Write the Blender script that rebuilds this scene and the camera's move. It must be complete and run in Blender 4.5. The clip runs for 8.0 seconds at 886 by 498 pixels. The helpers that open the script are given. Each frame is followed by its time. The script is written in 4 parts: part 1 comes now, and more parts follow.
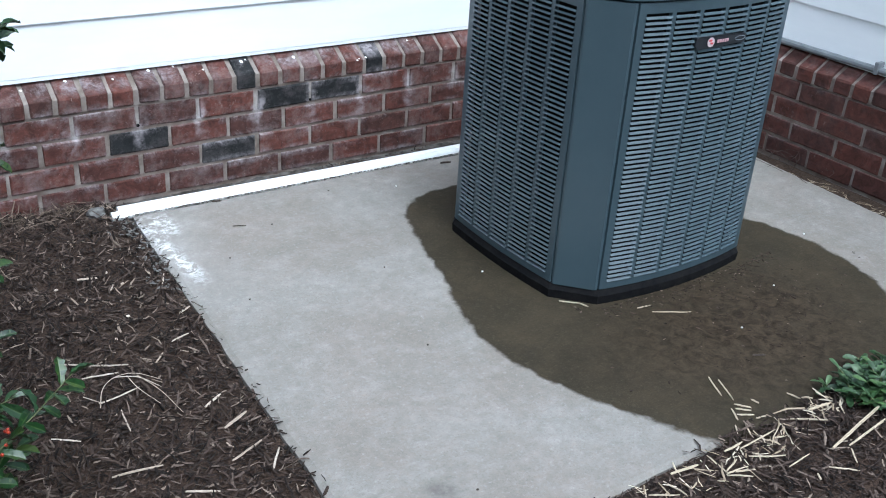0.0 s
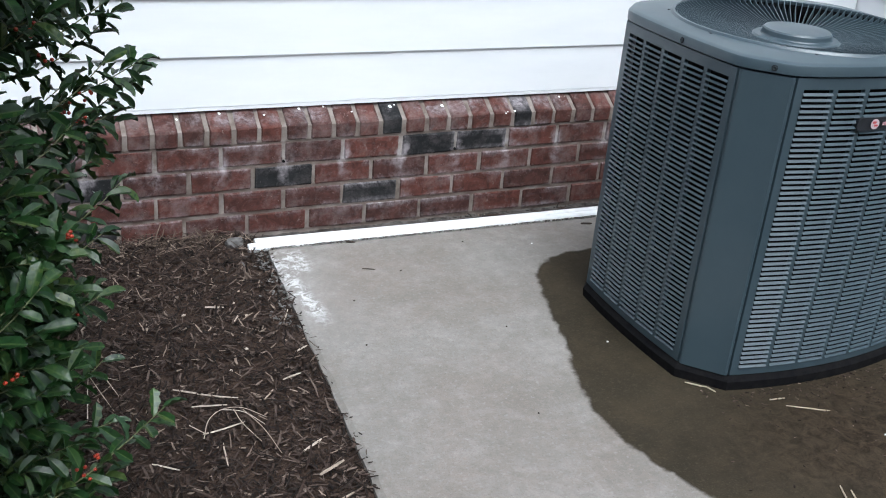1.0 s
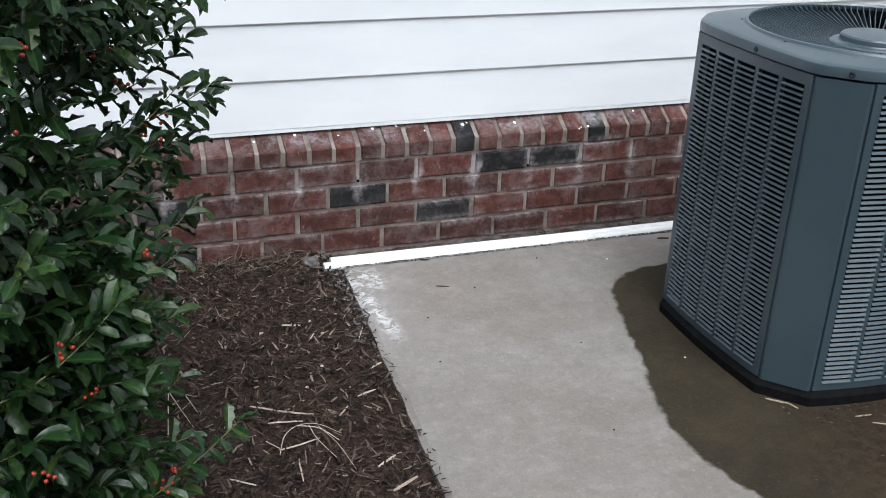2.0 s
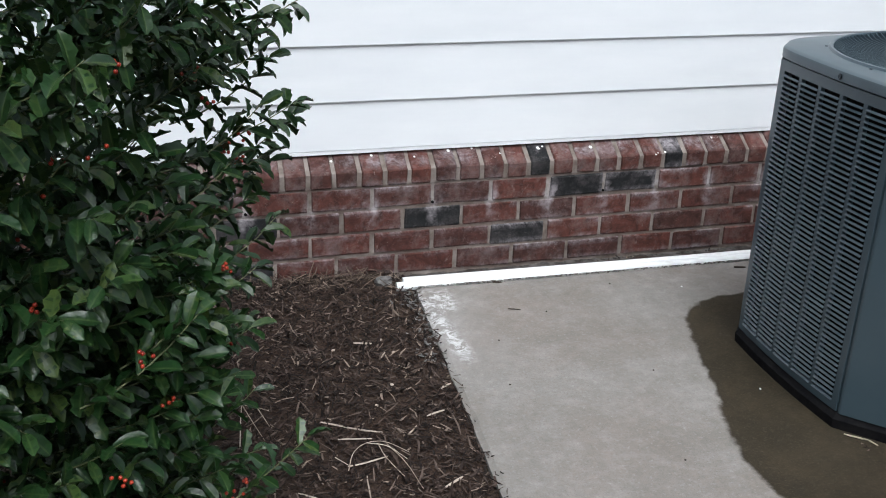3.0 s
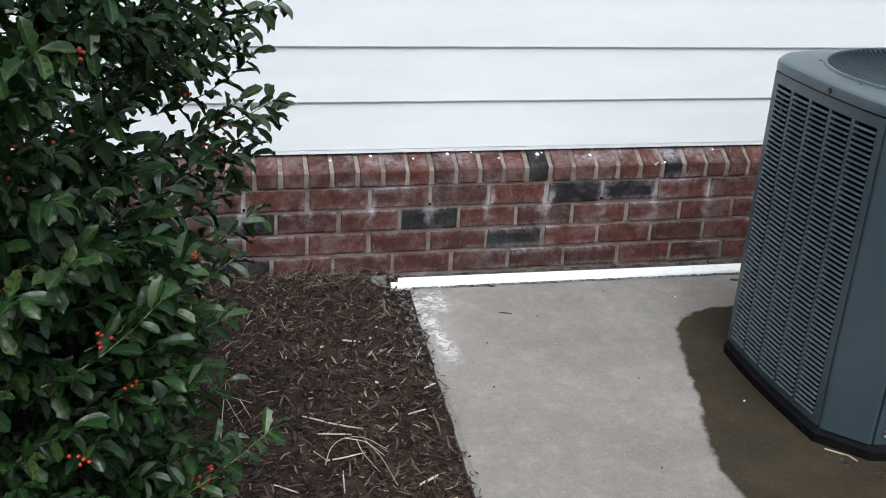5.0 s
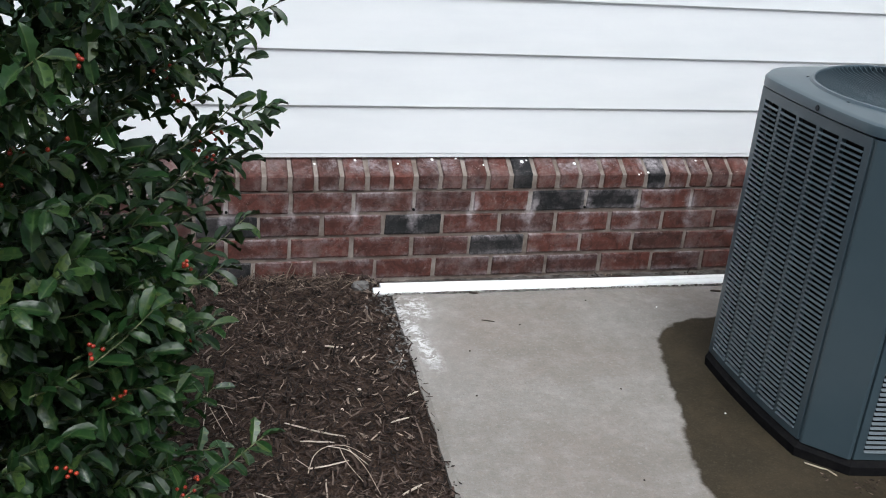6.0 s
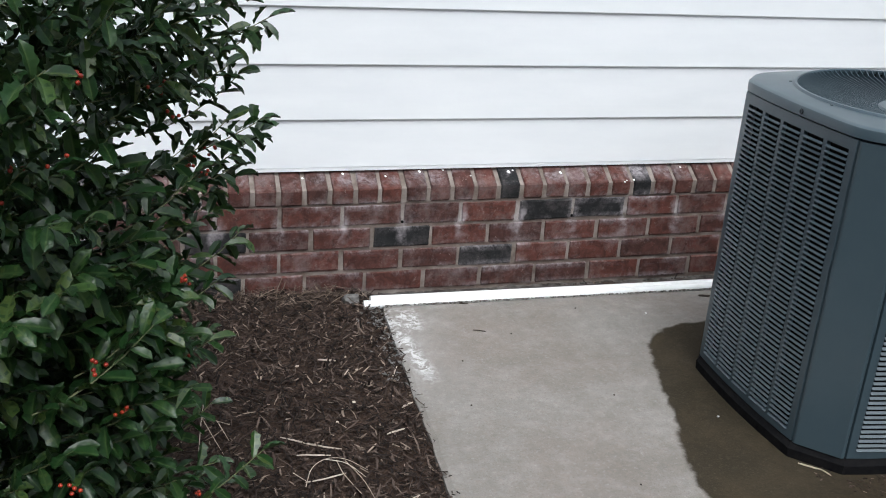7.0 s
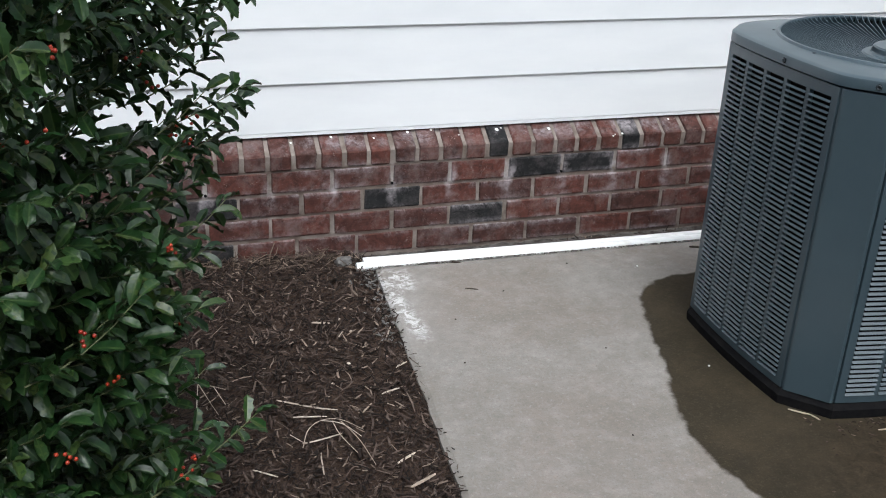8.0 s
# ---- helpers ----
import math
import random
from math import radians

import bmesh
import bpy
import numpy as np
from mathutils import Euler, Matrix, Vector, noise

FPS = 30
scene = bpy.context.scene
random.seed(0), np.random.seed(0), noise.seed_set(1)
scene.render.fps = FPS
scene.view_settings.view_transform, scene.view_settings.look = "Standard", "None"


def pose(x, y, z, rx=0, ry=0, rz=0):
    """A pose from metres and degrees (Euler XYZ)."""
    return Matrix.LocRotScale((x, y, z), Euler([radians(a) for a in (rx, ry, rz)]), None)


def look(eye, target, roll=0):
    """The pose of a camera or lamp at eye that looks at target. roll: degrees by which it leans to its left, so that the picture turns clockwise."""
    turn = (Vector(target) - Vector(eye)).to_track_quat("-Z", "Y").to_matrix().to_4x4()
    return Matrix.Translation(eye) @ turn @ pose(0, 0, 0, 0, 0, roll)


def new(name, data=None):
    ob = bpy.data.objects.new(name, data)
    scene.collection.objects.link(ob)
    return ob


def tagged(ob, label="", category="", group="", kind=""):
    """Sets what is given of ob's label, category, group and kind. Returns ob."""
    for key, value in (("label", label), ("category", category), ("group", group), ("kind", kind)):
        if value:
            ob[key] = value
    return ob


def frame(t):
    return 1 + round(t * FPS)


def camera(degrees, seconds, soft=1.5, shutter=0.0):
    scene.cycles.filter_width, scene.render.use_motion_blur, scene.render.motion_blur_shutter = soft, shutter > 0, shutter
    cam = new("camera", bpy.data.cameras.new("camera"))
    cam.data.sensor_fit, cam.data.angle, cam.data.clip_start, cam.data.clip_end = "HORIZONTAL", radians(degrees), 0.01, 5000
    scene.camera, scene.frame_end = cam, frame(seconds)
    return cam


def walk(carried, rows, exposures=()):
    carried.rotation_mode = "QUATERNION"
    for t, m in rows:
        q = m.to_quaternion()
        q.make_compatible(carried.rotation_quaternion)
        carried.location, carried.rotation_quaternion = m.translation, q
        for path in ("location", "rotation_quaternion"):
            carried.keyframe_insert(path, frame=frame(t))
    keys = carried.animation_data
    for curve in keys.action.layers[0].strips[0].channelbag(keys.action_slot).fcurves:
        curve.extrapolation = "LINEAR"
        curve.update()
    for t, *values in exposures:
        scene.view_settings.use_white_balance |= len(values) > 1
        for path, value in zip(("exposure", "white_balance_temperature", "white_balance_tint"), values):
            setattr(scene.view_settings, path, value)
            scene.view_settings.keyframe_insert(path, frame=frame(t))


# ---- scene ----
cam = camera(47.7, 8.0, 1.05)
PATH = [
    (0, (-0.9396, -2.9992, 1.3865), (0.1014, -1.5555, 0.4743), 3.76),
    (0.3, (-0.9074, -2.9493, 1.3946), (0.0761, -1.4528, 0.5040), 4.47),
    (0.5, (-0.9013, -2.9524, 1.4120), (-0.0021, -1.4036, 0.5215), 4.04),
    (0.8, (-0.8390, -2.9602, 1.4044), (-0.0129, -1.3562, 0.5415), 5.30),
    (1, (-0.8258, -2.9784, 1.3944), (-0.0454, -1.3457, 0.5428), 4.91),
    (1.2, (-0.8051, -2.9917, 1.3955), (-0.0736, -1.3321, 0.5525), 3.99),
    (2.3, (-0.8101, -2.9940, 1.3796), (-0.2089, -1.2730, 0.5569), 2.20),
    (2.5, (-0.8154, -2.9992, 1.3737), (-0.2487, -1.2677, 0.5487), 2.47),
    (3, (-0.8133, -2.9992, 1.3870), (-0.3096, -1.2305, 0.6009), 1.72),
    (3.5, (-0.8187, -3.0132, 1.3982), (-0.3354, -1.2271, 0.6391), 2.13),
    (4, (-0.7678, -3.0163, 1.3830), (-0.3233, -1.2290, 0.6032), 2.86),
    (4.5, (-0.7276, -3.0395, 1.3847), (-0.2927, -1.2461, 0.6136), 3.22),
    (5, (-0.7259, -3.0496, 1.3851), (-0.2697, -1.2632, 0.6099), 3.10),
    (5.2, (-0.7323, -3.0491, 1.4024), (-0.2587, -1.2705, 0.6199), 3.63),
    (6.3, (-0.7773, -3.0184, 1.3963), (-0.2644, -1.2447, 0.6278), 4.94),
    (6.5, (-0.7887, -3.0270, 1.3927), (-0.2883, -1.2465, 0.6313), 4.47),
    (7, (-0.7870, -3.0298, 1.3952), (-0.2397, -1.2564, 0.6499), 3.96),
    (7.5, (-0.7758, -3.0315, 1.3957), (-0.2478, -1.2640, 0.6229), 3.39),
    (8, (-0.7654, -3.0503, 1.4072), (-0.2222, -1.3097, 0.5855), 2.17),
]
EXPOSURES = [(0.0, 0.66, 5280, 2), (0.5, 0.54, 5480, 3), (1.0, 0.42, 5700, 5), (2.5, 0.22, 5850, 6), (8.0, 0.22, 5950, 6)]
walk(cam, [(t, look(eye, target, roll)) for t, eye, target, roll in PATH], EXPOSURES)
TAU = math.tau

# ---- light ----
world = bpy.data.worlds.new("overcast_sky")
scene.world = world
world.use_nodes = True
wn, wl = world.node_tree.nodes, world.node_tree.links
sky = wn.new("ShaderNodeTexSky")
sky.sky_type, sky.sun_disc = "NISHITA", False
sky.sun_elevation, sky.sun_rotation = radians(60), radians(183)
sky.air_density, sky.dust_density, sky.ozone_density = 1.0, 6.0, 1.0
grey = wn.new("ShaderNodeHueSaturation")
grey.inputs["Saturation"].default_value = 0.42
wl.new(sky.outputs[0], grey.inputs["Color"])
# an overcast dome, brightest overhead
way = wn.new("ShaderNodeTexCoord")
height = wn.new("ShaderNodeSeparateXYZ")
dome = wn.new("ShaderNodeMapRange")
dome.inputs["From Min"].default_value, dome.inputs["From Max"].default_value = 0.0, 1.0
dome.inputs["To Min"].default_value, dome.inputs["To Max"].default_value = 0.36, 1.58
shade = wn.new("ShaderNodeVectorMath")
shade.operation = "SCALE"
wl.new(way.outputs["Generated"], height.inputs[0])
wl.new(height.outputs["Z"], dome.inputs["Value"])
wl.new(grey.outputs[0], shade.inputs[0])
wl.new(dome.outputs[0], shade.inputs["Scale"])
wl.new(shade.outputs[0], wn["Background"].inputs["Color"])
wn["Background"].inputs["Strength"].default_value = 0.15
sun = new("sun", bpy.data.lights.new("sun", "SUN"))
sun.data.energy, sun.data.angle, sun.data.color = 0.8, radians(40), (1.0, 0.985, 0.965)
sun.matrix_world = look((-0.2, -3.6, 6.4), (0, 0, 0))


# ---- building helpers ----
def thing(name, at, label, category, group="", kind=""):
    """An Empty at the base of a thing."""
    ob = new(name)
    ob.location, ob.empty_display_size = at, 0.05
    return tagged(ob, label, category, group, kind)


def to_mesh(name, shape):
    """A mesh from a bmesh, from (vertices, faces), or as it is."""
    if isinstance(shape, bpy.types.Mesh):
        return shape
    me = bpy.data.meshes.new(name)
    if isinstance(shape, tuple):
        me.from_pydata(shape[0], [], shape[1])
        me.update()
    else:
        shape.to_mesh(me)
        shape.free()
    return me


def part(name, shape, material, parent=None, label="", smooth=False, m=None):
    """One mesh object in world coordinates, under a thing or a part."""
    me = to_mesh(name, shape)
    if not me.materials:
        me.materials.append(material)
    if smooth:
        me.polygons.foreach_set("use_smooth", [True] * len(me.polygons))
        me.set_sharp_from_angle(angle=radians(32))
    ob = new(name, me)
    if parent:
        ob.parent = parent
        if parent.type == "EMPTY":
            ob.matrix_parent_inverse = Matrix.Translation(parent.location).inverted()
    if m:
        ob.matrix_basis = m
    return tagged(ob, label)


def box(x0, x1, y0, y1, z0, z1, bevel=0.0, bm=None, jitter=0.0, rng=random):
    own = bm is None
    bm = bmesh.new() if own else bm
    vs = [bm.verts.new((x, y, z)) for z in (z0, z1) for y in (y0, y1) for x in (x0, x1)]
    for q in ((0, 2, 3, 1), (4, 5, 7, 6), (0, 1, 5, 4), (2, 6, 7, 3), (0, 4, 6, 2), (1, 3, 7, 5)):
        bm.faces.new([vs[i] for i in q])
    if bevel and own:
        bmesh.ops.bevel(bm, geom=bm.edges[:], offset=bevel, segments=1, affect="EDGES")
    if jitter:
        for v in bm.verts:
            v.co += Vector((rng.uniform(-1, 1), rng.uniform(-1, 1), rng.uniform(-1, 1))) * jitter
    return bm


def tube(points, radii, sides=6, cap=True):
    """(vertices, faces) of a round tube along points."""
    pts = [Vector(p) for p in points]
    if not hasattr(radii, "__len__"):
        radii = [radii] * len(pts)
    verts, faces, side = [], [], None
    for i, p in enumerate(pts):
        d = (pts[min(i + 1, len(pts) - 1)] - pts[max(i - 1, 0)]).normalized()
        if side is None:
            side = d.orthogonal().normalized()
        side = (side - d * side.dot(d)).normalized()
        up = d.cross(side)
        for k in range(sides):
            a = TAU * k / sides
            verts.append(p + radii[i] * (math.cos(a) * side + math.sin(a) * up))
    for i in range(len(pts) - 1):
        for k in range(sides):
            a, b = i * sides + k, i * sides + (k + 1) % sides
            faces.append((a, b, b + sides, a + sides))
    if cap:
        faces.append(tuple(range(sides))[::-1])
        faces.append(tuple(range(len(verts) - sides, len(verts))))
    return verts, faces


def joined(shapes):
    verts, faces = [], []
    for v, f in shapes:
        n = len(verts)
        verts.extend(v)
        faces.extend(tuple(i + n for i in q) for q in f)
    return verts, faces


# ---- materials ----
class Mat:
    """A node material with a principled shader and short ways to wire it."""

    def __init__(self, name, rough=0.6, metal=0.0, colour=(0.5, 0.5, 0.5), spec=0.5):
        self.m = bpy.data.materials.new(name)
        self.m.use_nodes = True
        self.n, self.l = self.m.node_tree.nodes, self.m.node_tree.links
        self.b = self.n["Principled BSDF"]
        self.b.inputs["Roughness"].default_value = rough
        self.b.inputs["Metallic"].default_value = metal
        self.b.inputs["Base Color"].default_value = (*colour, 1)
        self.b.inputs["Specular IOR Level"].default_value = spec

    def put(self, socket, value):
        if isinstance(value, bpy.types.NodeSocket):
            self.l.new(value, socket)
        elif isinstance(value, tuple) and len(value) == 3 and socket.type == "RGBA":
            socket.default_value = (*value, 1)
        else:
            socket.default_value = value

    def place(self):
        return self.n.new("ShaderNodeNewGeometry").outputs["Position"]

    def stretched(self, sx, sy, sz):
        k = self.n.new("ShaderNodeVectorMath")
        k.operation = "MULTIPLY"
        self.l.new(self.place(), k.inputs[0])
        k.inputs[1].default_value = (sx, sy, sz)
        return k.outputs[0]

    def noise(self, scale, detail=4, rough=0.55, at=None, distort=0.0):
        k = self.n.new("ShaderNodeTexNoise")
        k.inputs["Scale"].default_value, k.inputs["Detail"].default_value = scale, detail
        k.inputs["Roughness"].default_value, k.inputs["Distortion"].default_value = rough, distort
        self.l.new(at or self.place(), k.inputs["Vector"])
        return k.outputs["Fac"]

    def ramp(self, fac, *stops):
        k = self.n.new("ShaderNodeValToRGB")
        els = k.color_ramp.elements
        while len(els) < len(stops):
            els.new(0.5)
        for e, (at, c) in zip(els, stops):
            e.position = at
            e.color = (*c, 1) if isinstance(c, tuple) else (c, c, c, 1)
        self.l.new(fac, k.inputs[0])
        return k.outputs["Color"]

    def mix(self, fac, a, b, how="MIX"):
        k = self.n.new("ShaderNodeMix")
        k.data_type, k.blend_type = "RGBA", how
        self.put(k.inputs[0], fac)
        self.put(k.inputs[6], a)
        self.put(k.inputs[7], b)
        return k.outputs[2]

    def math(self, how, a, b=0.0):
        k = self.n.new("ShaderNodeMath")
        k.operation = how
        self.put(k.inputs[0], a)
        self.put(k.inputs[1], b)
        return k.outputs[0]

    def attribute(self, name):
        k = self.n.new("ShaderNodeAttribute")
        k.attribute_name = name
        return k.outputs["Fac"]

    def chance(self):
        return self.n.new("ShaderNodeObjectInfo").outputs["Random"]

    def island(self):
        return self.n.new("ShaderNodeNewGeometry").outputs["Random Per Island"]

    def colour(self, value):
        self.put(self.b.inputs["Base Color"], value)
        return self

    def rough(self, value):
        self.put(self.b.inputs["Roughness"], value)
        return self

    def bump(self, height, strength=0.4, distance=0.002):
        k = self.n.new("ShaderNodeBump")
        k.inputs["Strength"].default_value, k.inputs["Distance"].default_value = strength, distance
        self.l.new(height, k.inputs["Height"])
        self.l.new(k.outputs[0], self.b.inputs["Normal"])
        return self


def joint_streaks(k):
    """Lime washed out of the upper upright joints: pale streaks below them on the long wall."""
    parts = k.n.new("ShaderNodeSeparateXYZ")
    k.l.new(k.place(), parts.inputs[0])
    x, y, z = parts.outputs
    wobble = k.math("MULTIPLY", k.math("SUBTRACT", k.noise(18, 3), 0.5), 0.1)
    off = k.math("ABSOLUTE", k.math("SUBTRACT", k.math("FRACT", k.math("ADD", k.math("DIVIDE", k.math("ADD", x, wobble), 0.2032), 100.5)), 0.5))
    near = k.ramp(off, (0.02, 1.0), (0.13, 0.0))
    band = k.ramp(z, (0.125, 0.0), (0.175, 0.8), (0.228, 1.0), (0.283, 0.35), (0.308, 0.0))
    patchy = k.ramp(k.noise(11, 5, 0.7), (0.42, 0.0), (0.6, 1.0))
    on_wall = k.math("GREATER_THAN", y, -0.05)
    return k.math("MULTIPLY", k.math("MULTIPLY", near, band), k.math("MULTIPLY", patchy, k.math("MULTIPLY", on_wall, 0.75)))


def brick_material(name, stops, bloom):
    """Fired clay with mottling, pores and a lime bloom."""
    k = Mat(name, 0.85, spec=0.3)
    base = k.ramp(k.chance(), *stops)
    base = k.mix(0.85, base, k.ramp(k.noise(21, 7, 0.75, distort=0.8), (0.34, 0.2), (0.66, 1.0)), "MULTIPLY")
    sides = k.n.new("ShaderNodeSeparateXYZ")
    k.l.new(k.place(), sides.inputs[0])
    washed = k.math("ADD", k.math("MULTIPLY", k.math("GREATER_THAN", sides.outputs[1], -0.05), 0.75), 0.25)
    lime = k.math("MULTIPLY", k.math("MULTIPLY", k.ramp(k.noise(8, 7, 0.78), (0.48, 0.0), (0.72, 1.0)), bloom), washed)
    base = k.mix(lime, base, (0.3, 0.26, 0.255))
    smear = k.math("MULTIPLY", k.ramp(k.noise(30, 5, 0.72, k.stretched(1, 1, 0.7)), (0.62, 0.0), (0.72, 1.0)), bloom * 0.8)
    base = k.mix(smear, base, (0.36, 0.31, 0.29))
    parts = k.n.new("ShaderNodeSeparateXYZ")
    k.l.new(k.place(), parts.inputs[0])
    course = k.math("FRACT", k.math("ADD", k.math("DIVIDE", k.math("SUBTRACT", parts.outputs[2], 0.2125), 0.08), 10.5))
    by_joint = k.ramp(k.math("ABSOLUTE", k.math("SUBTRACT", course, 0.5)), (0.06, 1.0), (0.34, 0.0))
    crust = k.math("MULTIPLY", by_joint, k.ramp(k.noise(5.5, 6, 0.75, distort=0.6), (0.47, 0.0), (0.66, 1.0)))
    crust = k.math("MULTIPLY", k.math("MULTIPLY", crust, washed), k.ramp(k.noise(60, 5, 0.75), (0.36, 0.1), (0.6, 0.9)))
    base = k.mix(crust, base, (0.36, 0.325, 0.34))
    chips = k.math("MULTIPLY", k.ramp(k.noise(34, 7, 0.82, k.stretched(0.8, 1, 1.6), distort=2.2), (0.62, 0.0), (0.68, 1.0)), k.math("MULTIPLY", washed, bloom * 1.5))
    base = k.mix(chips, base, (0.42, 0.36, 0.33))
    k.colour(k.mix(joint_streaks(k), base, (0.4, 0.36, 0.375)))
    return k.bump(k.noise(260, 4, 0.7), 0.5, 0.0015).m


BRICK_RED = brick_material("red_brick", [(0.0, (0.08, 0.033, 0.027)), (0.35, (0.106, 0.038, 0.029)), (0.7, (0.128, 0.043, 0.031)), (1.0, (0.082, 0.036, 0.029))], 0.4)
BRICK_DARK = brick_material("charcoal_brick", [(0.0, (0.012, 0.012, 0.0135)), (1.0, (0.022, 0.022, 0.023))], 0.2)

k = Mat("mortar", 0.95, spec=0.2)
pale = k.mix(k.ramp(k.noise(14, 5, 0.6), (0.35, 0.0), (0.7, 1.0)), (0.135, 0.108, 0.09), (0.31, 0.27, 0.243))
# brown tone and painted shade of the raked bed joints, the upright ones stay pale
parts = k.n.new("ShaderNodeSeparateXYZ")
k.l.new(k.place(), parts.inputs[0])
course = k.math("FRACT", k.math("ADD", k.math("DIVIDE", k.math("SUBTRACT", parts.outputs[2], 0.2125), 0.08), 10.5))
bed = k.ramp(k.math("ABSOLUTE", k.math("SUBTRACT", course, 0.5)), (0.07, 1.0), (0.1, 0.0))
bed = k.math("MULTIPLY", bed, k.math("LESS_THAN", parts.outputs[2], 0.2935))
bed_shade = k.math("MULTIPLY", bed, k.ramp(k.noise(9, 5, 0.7), (0.38, 0.65), (0.66, 0.05)))
pale = k.mix(bed_shade, pale, (0.12, 0.08, 0.066))
k.colour(k.mix(joint_streaks(k), pale, (0.5, 0.47, 0.48)))
MORTAR = k.bump(k.noise(300, 3, 0.7), 0.7, 0.002).m

k = Mat("gutter_silt", 0.95, spec=0.2)
silt = k.mix(k.ramp(k.noise(16, 6, 0.7, distort=0.8), (0.4, 0.0), (0.62, 1.0)), (0.026, 0.021, 0.018), (0.12, 0.108, 0.1))
GUTTER = k.colour(k.mix(k.ramp(k.noise(50, 4, 0.7), (0.58, 0.0), (0.7, 0.8)), silt, (0.03, 0.023, 0.018))).bump(k.noise(140, 4, 0.7), 0.8, 0.004).m

k = Mat("white_siding_paint", 0.55, spec=0.4)
k.colour(k.mix(k.ramp(k.noise(2.2, 4, 0.6, k.stretched(1, 1, 5)), (0.35, 0.0), (0.75, 1.0)), (0.8, 0.81, 0.82), (0.74, 0.755, 0.77)))
SIDING = k.bump(k.noise(60, 3, 0.6, k.stretched(0.12, 0.12, 3)), 0.12, 0.001).m

k = Mat("white_trim_paint", 0.5)
SIDING_TRIM = k.colour(k.ramp(k.noise(12), (0.3, (0.72, 0.73, 0.74)), (0.7, (0.82, 0.83, 0.83)))).m

# concrete: dry, wet where the unit has dripped, chalky where lime has washed out
k = Mat("concrete", 0.85, spec=0.35)
broad = k.noise(2.6, 5, 0.6, distort=0.4)
fine = k.noise(34, 6, 0.7)
grit = k.noise(420, 2, 0.6)
dry = k.mix(k.ramp(broad, (0.32, 0.0), (0.68, 1.0)), (0.17, 0.152, 0.131), (0.272, 0.255, 0.235))
dry = k.mix(k.ramp(k.noise(1.7, 5, 0.62, distort=0.8), (0.4, 0.0), (0.64, 0.7)), dry, (0.2, 0.166, 0.141))
dry = k.mix(k.ramp(fine, (0.3, 0.45), (0.62, 0.0)), dry, (0.115, 0.108, 0.096))
dry = k.mix(k.ramp(k.noise(11, 6, 0.7, k.stretched(1, 1.2, 1)), (0.49, 0.0), (0.7, 0.36)), dry, (0.32, 0.308, 0.29))
dry = k.mix(k.ramp(k.noise(4.5, 6, 0.7), (0.45, 0.0), (0.7, 0.45)), dry, (0.15, 0.138, 0.12))
dry = k.mix(k.ramp(k.noise(90, 4, 0.7), (0.55, 0.0), (0.75, 0.5)), dry, (0.34, 0.33, 0.31))
dry = k.mix(k.ramp(k.noise(150, 4, 0.75), (0.52, 0.0), (0.66, 0.5)), dry, (0.135, 0.117, 0.1))
dry = k.mix(k.ramp(k.noise(64, 5, 0.75, distort=0.4), (0.54, 0.0), (0.68, 0.4)), dry, (0.25, 0.205, 0.17))
dry = k.mix(k.ramp(grit, (0.6, 0.0), (0.74, 0.6)), dry, (0.09, 0.08, 0.07))
edge_noise = k.math("MULTIPLY", k.math("SUBTRACT", k.noise(16, 4, 0.6), 0.5), 0.05)
wet = k.ramp(k.math("ADD", k.math("ADD", k.attribute("wet"), edge_noise), 0.5), (0.494, 0.0), (0.506, 1.0))
soaked = k.mix(k.ramp(k.noise(5, 5, 0.65), (0.35, 0.0), (0.7, 1.0)), (0.013, 0.0098, 0.0056), (0.029, 0.0222, 0.0136))
soaked = k.mix(k.ramp(k.noise(13, 6, 0.75, distort=0.5), (0.5, 0.0), (0.68, 0.7)), soaked, (0.013, 0.0105, 0.0075))
soaked = k.mix(k.ramp(grit, (0.3, 0.4), (0.5, 0.0)), soaked, (0.016, 0.013, 0.009))
soaked = k.mix(k.ramp(k.noise(70, 4, 0.7, distort=0.6), (0.55, 0.0), (0.74, 0.5)), soaked, (0.07, 0.058, 0.04))
soaked = k.mix(k.ramp(k.noise(8, 6, 0.75), (0.46, 0.0), (0.66, 0.6)), soaked, (0.044, 0.0318, 0.018))
soaked = k.mix(k.ramp(k.noise(180, 3, 0.7), (0.56, 0.0), (0.72, 0.4)), soaked, (0.1, 0.084, 0.056))
soaked = k.mix(k.ramp(k.noise(110, 4, 0.75), (0.3, 0.5), (0.46, 0.0)), soaked, (0.006, 0.005, 0.0035))
soaked = k.mix(0.2, soaked, (0.075, 0.062, 0.042))
silted = k.mix(k.ramp(k.noise(26, 6, 0.75, distort=0.6), (0.38, 0.0), (0.62, 1.0)), (0.01, 0.0064, 0.0036), (0.052, 0.037, 0.023))
mud = k.math("MULTIPLY", k.attribute("mud"), k.ramp(k.noise(7, 5, 0.7), (0.32, 0.6), (0.55, 1.0)))
soaked = k.mix(mud, soaked, silted)
both = k.mix(wet, k.mix(k.math("MULTIPLY", k.attribute("smudge"), k.noise(40, 4, 0.7)), dry, (0.05, 0.045, 0.04)), soaked)
chalk = k.math("MULTIPLY", k.attribute("chalk"), k.ramp(k.noise(34, 6, 0.72, distort=1.2), (0.46, 0.0), (0.58, 0.95)))
haze = k.math("MULTIPLY", k.attribute("chalk_haze"), 0.3)
both = k.mix(haze, both, (0.4, 0.395, 0.39))
k.colour(k.mix(chalk, both, (0.56, 0.545, 0.54)))
k.rough(k.math("SUBTRACT", 0.88, k.math("MULTIPLY", wet, 0.12)))
